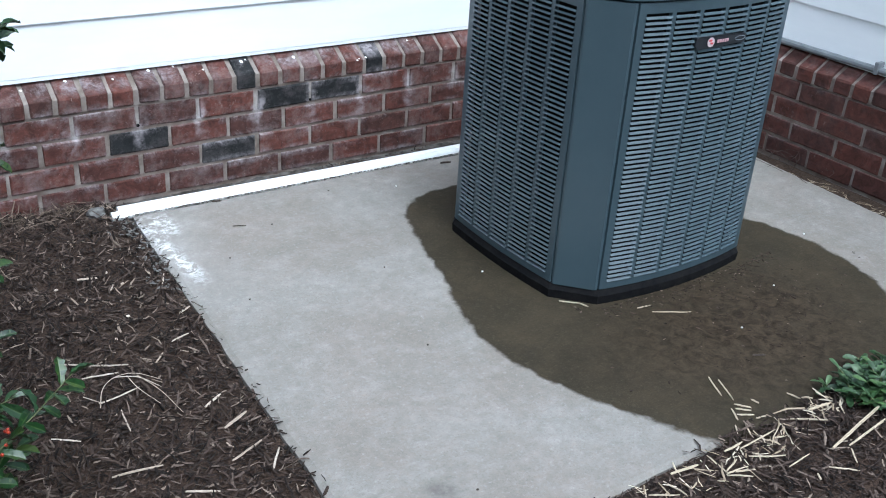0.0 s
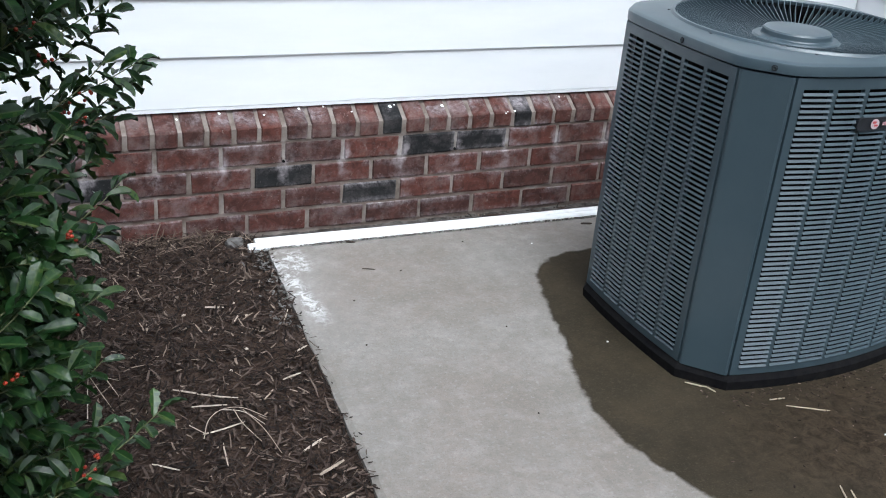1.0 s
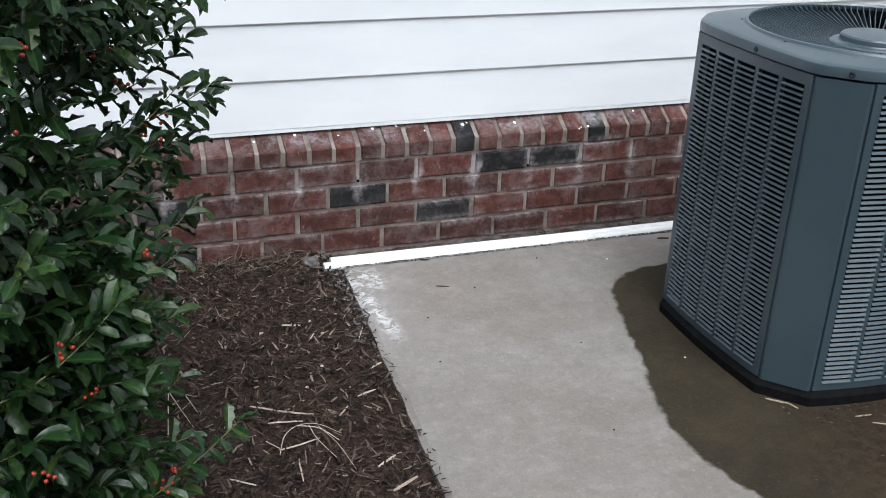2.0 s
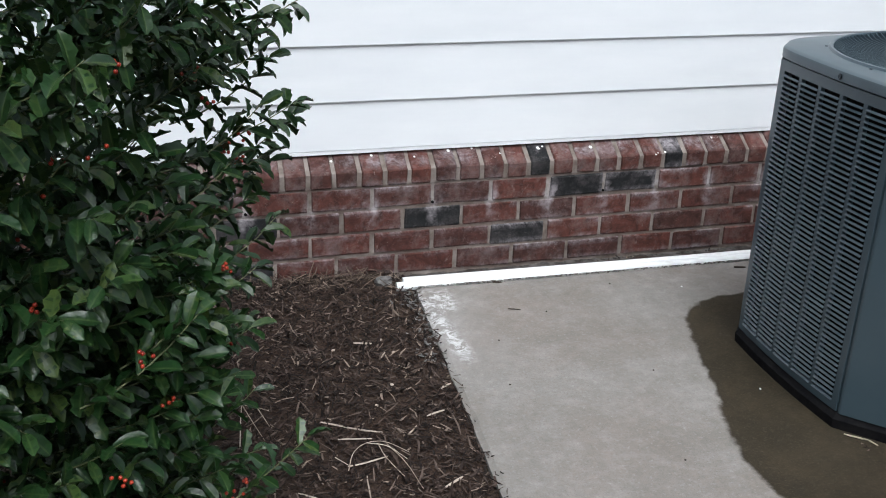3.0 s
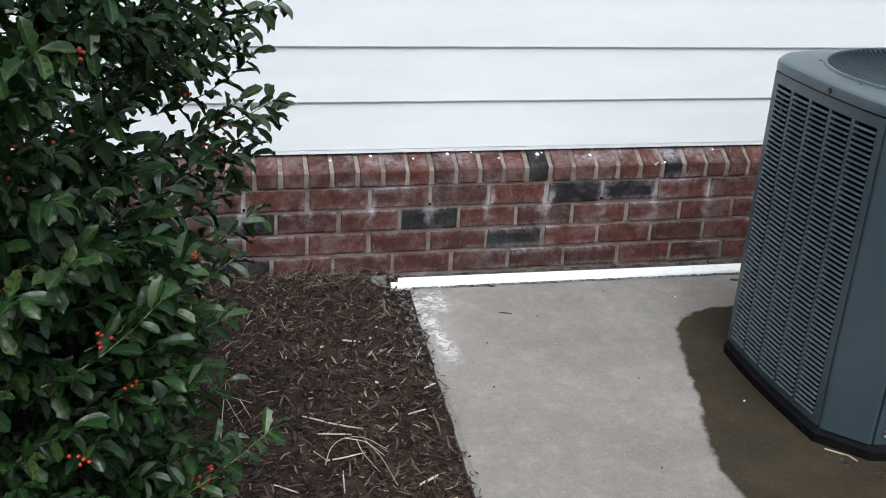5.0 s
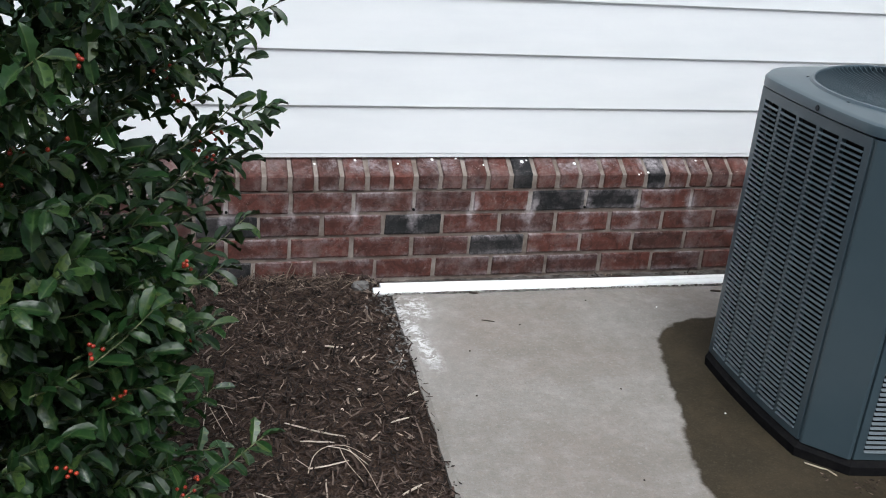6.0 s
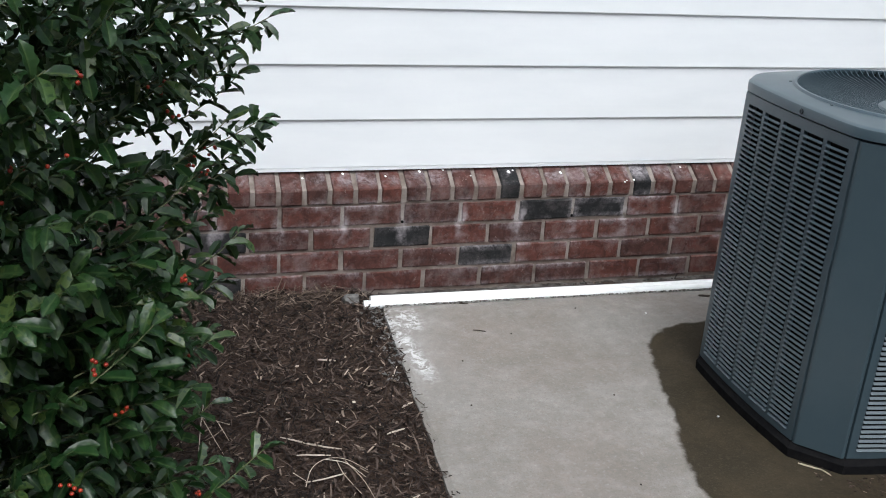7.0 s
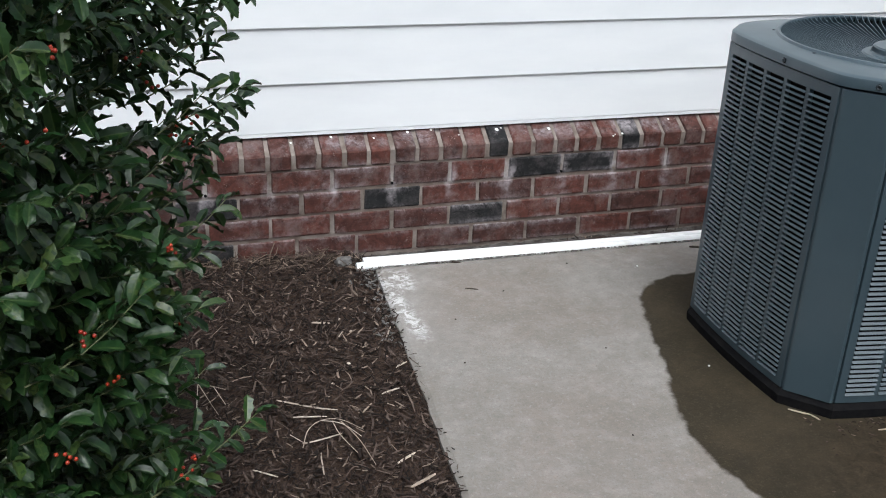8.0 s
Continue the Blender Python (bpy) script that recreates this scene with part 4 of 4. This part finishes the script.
for a, b, r in [((0.149, -0.376), (0.185, -0.391), 0.003), ((1.015, -0.238), (1.055, -0.246), 0.006), ((1.127, -0.212), (1.157, -0.227), 0.006), ((0.160, -0.180), (0.190, -0.189), 0.005), ((1.022, -1.683), (1.053, -1.698), 0.004)]:
    stick("dead_leaf", (a, b), r, DEAD, "dark curled dead leaf on the concrete slab", "leaf", "dead leaves on the slab", flat=0.5)
# crumbs and pebbles
SPECKS = [(0.259, -0.421, 0), (0.008, -0.812, 0), (0.306, -1.233, 0), (0.093, -1.745, 0), (0.760, -0.344, 1), (0.662, -0.981, 1), (1.756, -1.272, 1), (0.423, -0.825, 0), (0.057, -0.568, 0), (1.379, -1.458, 1), (0.536, -0.274, 0), (1.104, -1.575, 1)]
for x, y, pale in SPECKS:
    bm = bmesh.new()
    bmesh.ops.create_icosphere(bm, subdivisions=1, radius=0.0032)
    for v in bm.verts:
        v.co = Vector((x, y, 0.003)) + Vector((v.co.x, v.co.y, v.co.z * 0.7)) * (1 + 0.4 * noise.noise(v.co * 300 + Vector((x, y, 0)) * 50))
    tagged(part("pebble", bm, DRIP if pale else DEAD, smooth=True), "tiny white pebble on the wet concrete" if pale else "tiny dark crumb on the concrete", "pebble", "crumbs on the slab")
for x, y in ((-0.278, -0.488), (-0.299, -0.734), (-0.258, -0.567), (-0.421, -0.517), (-0.248, -0.419), (-0.360, -0.823)):
    bm = bmesh.new()
    bmesh.ops.create_icosphere(bm, subdivisions=1, radius=0.0045)
    for v in bm.verts:
        v.co = Vector((x, y, ground_height(x, y) + 0.012)) + Vector((v.co.x * 1.3, v.co.y, v.co.z * 0.8)) * (1 + 0.5 * noise.noise(v.co * 200 + Vector((x, y, 0)) * 50))
    tagged(part("pebble", bm, SLIVER, smooth=True), "small pale chip on dark mulch", "pebble", "chips on the mulch")
# white drips on the brick ledge
for x, y, r in ((-0.196, 0.05, 0.006), (-0.056, 0.036, 0.0045), (0.063, 0.052, 0.0065), (0.145, 0.056, 0.005), (0.236, 0.03, 0.004), (0.376, 0.042, 0.008), (0.392, 0.048, 0.004), (0.564, 0.034, 0.0075), (0.79, -0.012, 0.004), (0.828, -0.004, 0.005), (0.8, -0.006, 0.003), (-0.33, 0.036, 0.005), (1.03, 0.045, 0.005)):
    bm = bmesh.new()
    bmesh.ops.create_icosphere(bm, subdivisions=2, radius=r * 0.8)
    for v in bm.verts:
        p = v.co * (1 + 0.3 * noise.noise(v.co * 200))
        v.co = Vector((x, y, 0.3505 + (y + 0.008) * 0.545 + 0.001)) + Vector((p.x, p.y, p.z * 0.35 + p.y * 0.45))
    tagged(part("paint_drip", bm, DRIP, smooth=True), "white paint drip on the brick ledge", "paint drip", "drips on the ledge")

# dry stems: a fallen arch and a forked twig
def curve(points, steps=5):
    """A smooth line through points."""
    p = [Vector(q) for q in points]
    p = [p[0] * 2 - p[1]] + p + [p[-1] * 2 - p[-2]]
    out = []
    for i in range(1, len(p) - 2):
        for q in range(steps):
            u = q / steps
            out.append(0.5 * (2 * p[i] + (p[i + 1] - p[i - 1]) * u + (2 * p[i - 1] - 5 * p[i] + 4 * p[i + 1] - p[i + 2]) * u * u + (3 * p[i] - p[i - 1] - 3 * p[i + 1] + p[i + 2]) * u ** 3))
    return out + [p[-2]]


stem = thing("dry_weed", (-0.432, -1.058, 0), "arched dry weed lying on the dark mulch", "weed")
for pts in ([(-0.481, -1.093, 0.0), (-0.462, -1.053, 0.02), (-0.427, -1.034, 0.03), (-0.381, -1.041, 0.03), (-0.330, -1.069, 0.012)],
            [(-0.427, -1.034, 0.03), (-0.381, -1.059, 0.03), (-0.340, -1.093, 0.01)], [(-0.401, -1.039, 0.028), (-0.391, -1.088, 0.02), (-0.361, -1.147, 0.004)],
            [(-0.381, -1.049, 0.03), (-0.351, -1.118, 0.02), (-0.330, -1.202, 0.004)], [(-0.503, -1.039, 0.004), (-0.478, -1.083, 0.008)]):
    line = curve(pts)
    part("stalk", tube(line, [0.0013 - 0.0007 * q / len(line) for q in range(len(line))], 5), SLIVER, stem)
forked = thing("dry_twig", (-0.706, -0.910, 0), "forked bare grey twig under the holly", "twig")
for pts in ([(-0.716, -0.939, -0.005), (-0.706, -0.890, 0.06), (-0.696, -0.861, 0.11)], [(-0.703, -0.880, 0.08), (-0.666, -0.871, 0.06), (-0.635, -0.861, 0.04)], [(-0.703, -0.880, 0.08), (-0.676, -0.900, 0.03), (-0.655, -0.920, -0.005)], [(-0.666, -0.871, 0.06), (-0.640, -0.900, 0.02)]):
    line = curve(pts)
    part("stalk", tube(line, [0.0014 - 0.0009 * q / len(line) for q in range(len(line))], 5), SLIVER, forked)
tuft = thing("grass_tuft", (2.2, -0.8, 0), "dry curled grass tuft at the foot of the brick wall", "grass")
rng = random.Random(5)
for i in range(13):
    a, r = rng.uniform(0, TAU), rng.uniform(0.03, 0.075)
    c = Vector((2.2 + rng.gauss(0, 0.03), -0.8 + rng.gauss(0, 0.07), 0.0))
    pts = [c + Vector((r * math.cos(a + q), r * math.sin(a + q), 0.002 + 0.028 * math.sin(q * 1.2))) for q in (0, 0.6, 1.2, 1.8, 2.4)]
    part("blade", tube(pts, 0.0008, 4), MULCH, tuft)
tagged(part("straw", slivers(90, lambda r: (2.26 - abs(r.gauss(0, 0.04)), r.uniform(-1.9, -0.75)), rng, (0.02, 0.07), (0.0015, 0.003), (0.001, 0.002), 0.12, 0.003), STRAW), "dry straw along the foot of the brick wall", "straw", kind="stuff")


# ---- plants ----
def leaf_shape(length, width, arch, fold, spiny):
    """A leaf along +x, its upper side towards +z, folded on the midrib."""
    stations = [(0.0, 0.05), (0.14, 0.48), (0.32, 0.84), (0.52, 1.0), (0.7, 1.04), (0.84, 0.94), (0.94, 0.52), (1.0, 0.05)]
    verts, faces = [], []
    for i, (u, k) in enumerate(stations):
        k *= (1.07 if i % 2 else 0.9) if spiny and 0 < i < 7 else 1.0
        z = -arch * length * u * u
        h = width / 2 * k
        wave = (0.12 if i % 2 else -0.07) * width if spiny and 0 < i < 7 else 0.0
        verts += [(u * length, -h, z + h * fold + wave), (u * length, 0, z), (u * length, h, z + h * fold - wave * 0.6)]
    for i in range(len(stations) - 1):
        a = 3 * i
        faces += [(a, a + 3, a + 4, a + 1), (a + 1, a + 4, a + 5, a + 2)]
    # a little thickness below
    n = len(verts)
    verts += [(x, y * 0.96, z - 0.0007) for x, y, z in verts]
    faces += [tuple(i + n for i in q[::-1]) for q in faces]
    return verts, faces


HOLLY_SHAPES = [leaf_shape(0.056, 0.0225, 0.2, 0.55, True), leaf_shape(0.05, 0.021, 0.36, 0.75, True), leaf_shape(0.062, 0.024, 0.12, 0.45, True), leaf_shape(0.042, 0.0185, 0.25, 0.6, True)]
HOLLY_MESHES = [to_mesh("holly_leaf", s) for s in HOLLY_SHAPES]


def mark_ribs(me):
    """The midrib of each leaf, every third vertex."""
    me.attributes.new("rib", "FLOAT", "POINT").data.foreach_set("value", [1.0 if i % 3 == 1 else 0.0 for i in range(len(me.vertices))])


for me in HOLLY_MESHES:
    mark_ribs(me)
    me.materials.append(HOLLY)
    me.polygons.foreach_set("use_smooth", [True] * len(me.polygons))

holly = thing("holly_bush", (-1.317, -1.285, -0.02), "dense dark green holly bush with red berries beside the slab", "bush")
AXIS = Vector((-1.317, -1.285, 0.0))
rng = random.Random(23)


def reach(z):
    """How far the crown reaches at a height."""
    return 0.60 + 0.05 * math.sin(z * 5 + 1) - 0.17 * max(0, 0.55 - z) / 0.55 + 0.1 * max(0, min(z, 1.6) - 1.15)


twigs = []
for i in range(1050):
    z = rng.uniform(0.05, 1.29)
    a = rng.gauss(-0.7, 0.8) if i % 6 else rng.uniform(0, TAU)
    # thinner above, and open towards the house
    if z > 0.72 and rng.random() < (0.66 if math.sin(a) > -0.1 else 0.3 if z < 1.1 else 0.4):
        continue
    if z < 0.6 and rng.random() < 0.2:
        continue
    low_front = z < 0.48 and -2.2 < a < -0.55
    out = Vector((math.cos(a), math.sin(a), 0))
    f = rng.choice((rng.uniform(0.5, 0.85), rng.uniform(0.8, 1.0), rng.uniform(0.9, 1.04)))
    if low_front and f > 0.72:
        f *= 0.8 if rng.random() < 0.6 else 1.0
    r = reach(z) * f * (1 + 0.1 * noise.noise((math.cos(a) * 3, math.sin(a) * 3, z * 4)))
    # the upper crown hangs out away from the house
    r *= 1 + 0.13 * max(0, min(1, (-0.75 - a) / 0.3)) * max(0, min(1, (z - 0.7) / 0.2)) * (1 if a > -2.6 else 0)
    tip = AXIS + out * r + Vector((0, 0, z))
    root = AXIS + out * r * 0.62 + Vector((rng.gauss(0, 0.03), rng.gauss(0, 0.03), z - rng.uniform(0.0, 0.14)))
    if (tip - root).length > 0.24:
        root = tip + (root - tip).normalized() * 0.24
    # an open pocket high on the slab side
    if 0.74 < tip.z < 1.04 and tip.x > -0.98 and rng.random() < 0.25:
        continue
    twigs.append((root, tip, 0.22))
# shoots that hang out over the slab
HIGH_SHOOTS = [
    ((-0.837, -1.185, 0.798), (-0.58, -1.135, 0.888)), ((-0.867, -1.265, 0.968), (-0.595, -1.115, 1.048)), ((-0.867, -1.215, 1.018), (-0.605, -1.085, 1.118)), ((-1.017, -1.065, 0.818), (-0.695, -0.965, 0.918)),
    ((-0.917, -1.165, 1.068), (-0.625, -1.015, 1.218)), ((-0.817, -1.215, 0.878), (-0.615, -1.085, 0.968)), ((-0.867, -1.165, 0.918), (-0.655, -1.015, 0.998)), ((-0.867, -1.315, 1.068), (-0.635, -1.215, 1.138)),
    ((-0.867, -1.315, 0.818), (-0.655, -1.245, 0.918)), ((-0.857, -1.365, 0.948), (-0.655, -1.265, 1.018)), ((-0.817, -1.165, 1.018), (-0.565, -1.115, 1.078)), ((-0.967, -1.415, 1.038), (-0.715, -1.365, 1.118)),
]
# shoots at half height
MIDDLE_SHOOTS = [
    ((-0.867, -1.265, 0.718), (-0.577, -1.08, 0.848)), ((-0.867, -1.215, 0.678), (-0.617, -1.065, 0.758)), ((-0.917, -1.615, 0.618), (-0.757, -1.495, 0.718)), ((-0.967, -1.715, 0.618), (-0.797, -1.635, 0.708)),
    ((-0.937, -1.365, 0.438), (-0.697, -1.325, 0.518)), ((-0.817, -1.265, 0.598), (-0.627, -1.115, 0.648)), ((-0.867, -1.165, 0.638), (-0.657, -1.025, 0.698)), ((-0.917, -1.115, 0.468), (-0.677, -1.065, 0.518)),
    ((-0.917, -1.265, 0.518), (-0.677, -1.215, 0.588)), ((-0.917, -1.065, 0.718), (-0.697, -0.945, 0.798)), ((-0.897, -1.415, 0.758), (-0.717, -1.345, 0.848)), ((-0.897, -1.265, 0.758), (-0.647, -1.165, 0.798)),
    ((-0.867, -1.265, 0.638), (-0.677, -1.165, 0.718)), ((-0.867, -1.265, 0.418), (-0.687, -1.165, 0.458)), ((-0.937, -1.565, 0.438), (-0.757, -1.485, 0.478)),
]
# shoots near the mulch
LOW_SHOOTS = [
    ((-0.877, -1.53, 0.218), (-0.622, -1.515, 0.393)), ((-0.967, -1.565, 0.158), (-0.717, -1.485, 0.258)), ((-0.967, -1.415, 0.258), (-0.697, -1.385, 0.288)), ((-0.917, -1.065, 0.368), (-0.687, -1.015, 0.378)),
    ((-0.877, -1.315, 0.298), (-0.697, -1.265, 0.348)), ((-0.917, -1.365, 0.178), (-0.717, -1.315, 0.218)), ((-0.917, -1.465, 0.118), (-0.717, -1.415, 0.178)),
]
for root, tip in HIGH_SHOOTS + MIDDLE_SHOOTS + LOW_SHOOTS:
    twigs.append((Vector(root), Vector(tip), 0.8))

leaves, berries, stems = [], [], []
for root, tip, berry_chance in twigs:
    d = (tip - root)
    ln = d.length
    d.normalize()
    mid = root.lerp(tip, 0.5) + Vector((0, 0, -0.012))
    thick = 0.74 if berry_chance > 0.5 else 0.62
    mid += Vector((rng.gauss(0, 0.006), rng.gauss(0, 0.006), rng.gauss(-0.006, 0.008)))
    stems.append(tube([root, root.lerp(mid, 0.5) + (mid - root.lerp(tip, 0.5)) * 0.25, mid, mid.lerp(tip, 0.5) + (mid - root.lerp(tip, 0.5)) * 0.25, tip], [thick * w for w in (0.0021, 0.002, 0.0018, 0.0016, 0.0012)], 5))
    side = d.cross(Vector((0, 0, 1))).normalized()
    count = max(9, int(ln / 0.012 * rng.uniform(0.8, 1.1)))
    for q in range(count):
        u = 1 - (0.95 if berry_chance > 0.5 else 0.82) * (1 - (q + rng.uniform(0, 0.6)) / count) ** 1.15
        p = root.lerp(mid, 2 * u) if u < 0.5 else mid.lerp(tip, min(1, 2 * u - 1))
        turn_ = 2.4 * q + rng.uniform(-0.4, 0.4)
        around = side * math.cos(turn_) + d.cross(side) * math.sin(turn_)
        along = (d * rng.uniform(0.4, 0.95) + around * rng.uniform(0.55, 1.0) + Vector((0, 0, rng.uniform(-0.5, 0.08)))).normalized()
        if q == count - 1:
            along = (d + around * 0.25).normalized()
        up = Vector((rng.gauss(0, 0.35), rng.gauss(-0.2, 0.35), 1.0))
        y_ = up.cross(along).normalized()
        z_ = along.cross(y_)
        s = rng.uniform(0.72, 1.02) * (0.9 if p.z < 0.5 else 1.0)
        m = Matrix(((along.x, y_.x, z_.x, p.x), (along.y, y_.y, z_.y, p.y), (along.z, y_.z, z_.z, p.z), (0, 0, 0, 1))) @ Matrix.Scale(s, 4)
        leaves.append((p, m, rng.choices((0, 1, 2, 3), (4, 3, 2, 2))[0]))
    if rng.random() < berry_chance:
        c = root.lerp(tip, rng.uniform(0.5, 0.85))
        for _ in range(rng.randint(2, 5)):
            berries.append(c + Vector((rng.gauss(0, 0.008), rng.gauss(0, 0.008), rng.uniform(-0.014, 0.006))))

for c_ in ((-0.735, -1.517, 0.314), (-0.752, -1.525, 0.298), (-0.699, -1.215, 0.814), (-0.717, -1.225, 0.828), (-0.732, -1.390, 0.526), (-0.866, -1.741, 0.708), (-0.852, -1.635, 0.568), (-0.837, -1.630, 0.570),
           (-0.872, -1.680, 1.088), (-0.747, -1.500, 0.718), (-0.917, -1.665, 0.968), (-0.987, -1.685, 0.918), (-0.777, -1.365, 0.998), (-0.757, -1.345, 0.958), (-0.917, -1.745, 0.518), (-0.677, -1.165, 0.838)):
    for _ in range(rng.randint(2, 5)):
        berries.insert(0, Vector(c_) + Vector((rng.gauss(0, 0.008), -0.006 + rng.gauss(0, 0.007), rng.gauss(0, 0.007))))
part("trunk", tube([AXIS + Vector((0, 0, -0.05)), AXIS + Vector((0.01, 0.02, 0.5)), AXIS + Vector((-0.02, 0.0, 1.0)), AXIS + Vector((0, 0, 1.25))], [0.035, 0.03, 0.02, 0.008], 9), BARK, holly, smooth=True)
for i in range(46):
    z, a = rng.uniform(0.05, 1.1), rng.uniform(0, TAU) if i % 3 == 0 else rng.gauss(-0.6, 0.8)
    out = Vector((math.cos(a), math.sin(a), 0))
    b = AXIS + Vector((0, 0, z))
    e = AXIS + out * reach(z) * 0.62 + Vector((0, 0, z + rng.uniform(0.02, 0.16)))
    part("limb", tube([b, b.lerp(e, 0.5) + Vector((rng.gauss(0, 0.02), rng.gauss(0, 0.02), 0.02)), e], [0.009, 0.006, 0.003], 6), BARK, holly, smooth=True)
tagged(part("twig_mass", joined(stems), TWIG, holly), kind="stuff")
leaves.sort(key=lambda j: (j[0] - Vector((-0.72, -2.0, 0.6))).length)
for p, m, s in leaves[:300]:
    part("leaf", HOLLY_MESHES[s], HOLLY, holly, m=m)
crown = joined([([m @ Vector(v) for v in HOLLY_SHAPES[s][0]], HOLLY_SHAPES[s][1]) for p, m, s in leaves[300:]])
crown = to_mesh("foliage", crown)
mark_ribs(crown)
tagged(part("foliage", crown, HOLLY, holly, "glossy dark green holly leaves", smooth=True), kind="stuff")
berry = bmesh.new()
bmesh.ops.create_icosphere(berry, subdivisions=2, radius=0.0034)
berry_mesh = to_mesh("berry", berry)
berry_mesh.polygons.foreach_set("use_smooth", [True] * len(berry_mesh.polygons))
for p in berries[:290]:
    part("berry", berry_mesh, BERRY, holly, m=Matrix.Translation(p))

# low green plant at the slab's front edge
cover = thing("ground_cover_plant", (1.165, -1.985, 0.02), "low leafy green plant at the slab's front edge", "plant")
rng = random.Random(8)
cover_shape = leaf_shape(0.034, 0.013, 0.2, 0.3, False)
shapes, shoots = [], []
for i in range(95):
    c = Vector((1.165 + rng.gauss(0, 0.07), -1.985 + rng.gauss(0, 0.04), 0.0))
    c.z = ground_height(c.x, c.y)
    top = c + Vector((rng.gauss(0, 0.03), rng.gauss(0, 0.03), rng.uniform(0.025, 0.06)))
    shoots.append(tube([c, top], [0.0018, 0.0012], 4))
    for q in range(7):
        a = 2.4 * q + rng.random()
        m = Matrix.Translation(c.lerp(top, 0.35 + 0.1 * q)) @ Euler((rng.gauss(0, 0.3), rng.uniform(-0.9, -0.1), a)).to_matrix().to_4x4() @ Matrix.Scale(rng.uniform(0.85, 1.35), 4)
        shapes.append(([m @ Vector(v) for v in cover_shape[0]], cover_shape[1]))
tagged(part("foliage", joined(shapes), GREEN, cover, smooth=True), kind="stuff")
tagged(part("shoot_mass", joined(shoots), TWIG, cover), kind="stuff")

# ---- bricks ----
rng = random.Random(3)


def brick_meshes(w, count):
    """Stretchers with worn arrises, middle at the origin, face towards -y."""
    out = []
    for i in range(count):
        bm = box(-w / 2, w / 2, 0.0, 0.06, -0.0348, 0.0348, 0.0036, jitter=0.002, rng=rng)
        out.append(to_mesh("brick", bm))
    return out


FULL = {m: brick_meshes(PITCH - 0.0125, 7) for m in (BRICK_RED, BRICK_DARK)}
LEDGE = {}
for m in (BRICK_RED, BRICK_DARK):
    LEDGE[m] = []
    for i in range(4):
        bm = ledge_profile(0.08, -0.0338, 0.0338)
        bmesh.ops.bevel(bm, geom=bm.edges[:], offset=0.0045, segments=1, affect="EDGES")
        for v in bm.verts:
            v.co += Vector((rng.uniform(-1, 1), rng.uniform(-1, 1), rng.uniform(-1, 1))) * 0.0014
        LEDGE[m].append(to_mesh("ledge_brick", bm))

DARK = {("A", 2), ("A", 3), ("B", -0.5), ("C", 1), ("D", -3.5), ("B", -3.5), ("A", -6), ("C", -5)}
for row, (name, shift) in enumerate((("A", 0.0), ("B", 0.5), ("C", 0.0), ("D", 0.5))):
    z = BED + COURSE * (0.5 - row) + 0.001
    n0 = int((X0 - 0) / PITCH) - 1
    for j in range(n0, 13):
        c = j + shift
        x = (c + 0.5) * PITCH - (0.0175 if name == "D" else 0.0)
        if not X0 + 0.1 < x < RIGHT + 0.02:
            continue
        m = BRICK_DARK if (name, c) in DARK else BRICK_RED
        part("brick", rng.choice(FULL[m]), m, wall_left, m=pose(x + rng.gauss(0, 0.0008), rng.gauss(-0.001, 0.001), z + rng.gauss(0, 0.0007), 0, rng.gauss(0, 0.25), rng.gauss(0, 0.2)))
    for j in range(-1, 13):
        y = -0.752 + 0.1016 + (PITCH / 2 if name in "BD" else 0.0) + 3 * PITCH - (j + 1) * PITCH
        if not Y1 + 0.1 < y < -0.09:
            continue
        m = BRICK_RED
        part("brick", rng.choice(FULL[m]), m, wall_right, m=pose(RIGHT + rng.gauss(-0.001, 0.001), y, z + rng.gauss(0, 0.0007), 0, 0, -90 + rng.gauss(0, 0.2)))
STEP = 0.08236
for j in range(-29, 28):
    x = 0.0028 + STEP * (j + 0.5)
    if X0 + 0.05 < x < RIGHT - 0.05:
        m = BRICK_DARK if j in (4, 10, -13) else BRICK_RED
        part("ledge_brick", rng.choice(LEDGE[m]), m, wall_left, m=pose(x + rng.gauss(0, 0.001), rng.gauss(0, 0.0012), rng.gauss(0, 0.0012), 0, 0, rng.gauss(0, 0.5)))
for j in range(32):
    y = -0.07 - STEP * j - 0.031
    if y > Y1 + 0.05:
        m = BRICK_DARK if j in (19,) else BRICK_RED
        part("ledge_brick", rng.choice(LEDGE[m]), m, wall_right, m=Matrix.Translation((RIGHT + rng.gauss(0, 0.0012), y, rng.gauss(0, 0.0012))) @ Matrix.Rotation(radians(-90 + rng.gauss(0, 0.5)), 4, "Z"))

# weep holes in the upper course: solid plugs, the hole's shade as their colour
for x in (0.0, 0.6096, -0.6096):
    hole = tube([(x, -0.0012, BED + 0.014), (x, 0.02, BED + 0.014)], 0.0048, 8)
    part("weep_hole", hole, COIL_SHADE, wall_left, "small dark plug painted as the shade in a weep hole")
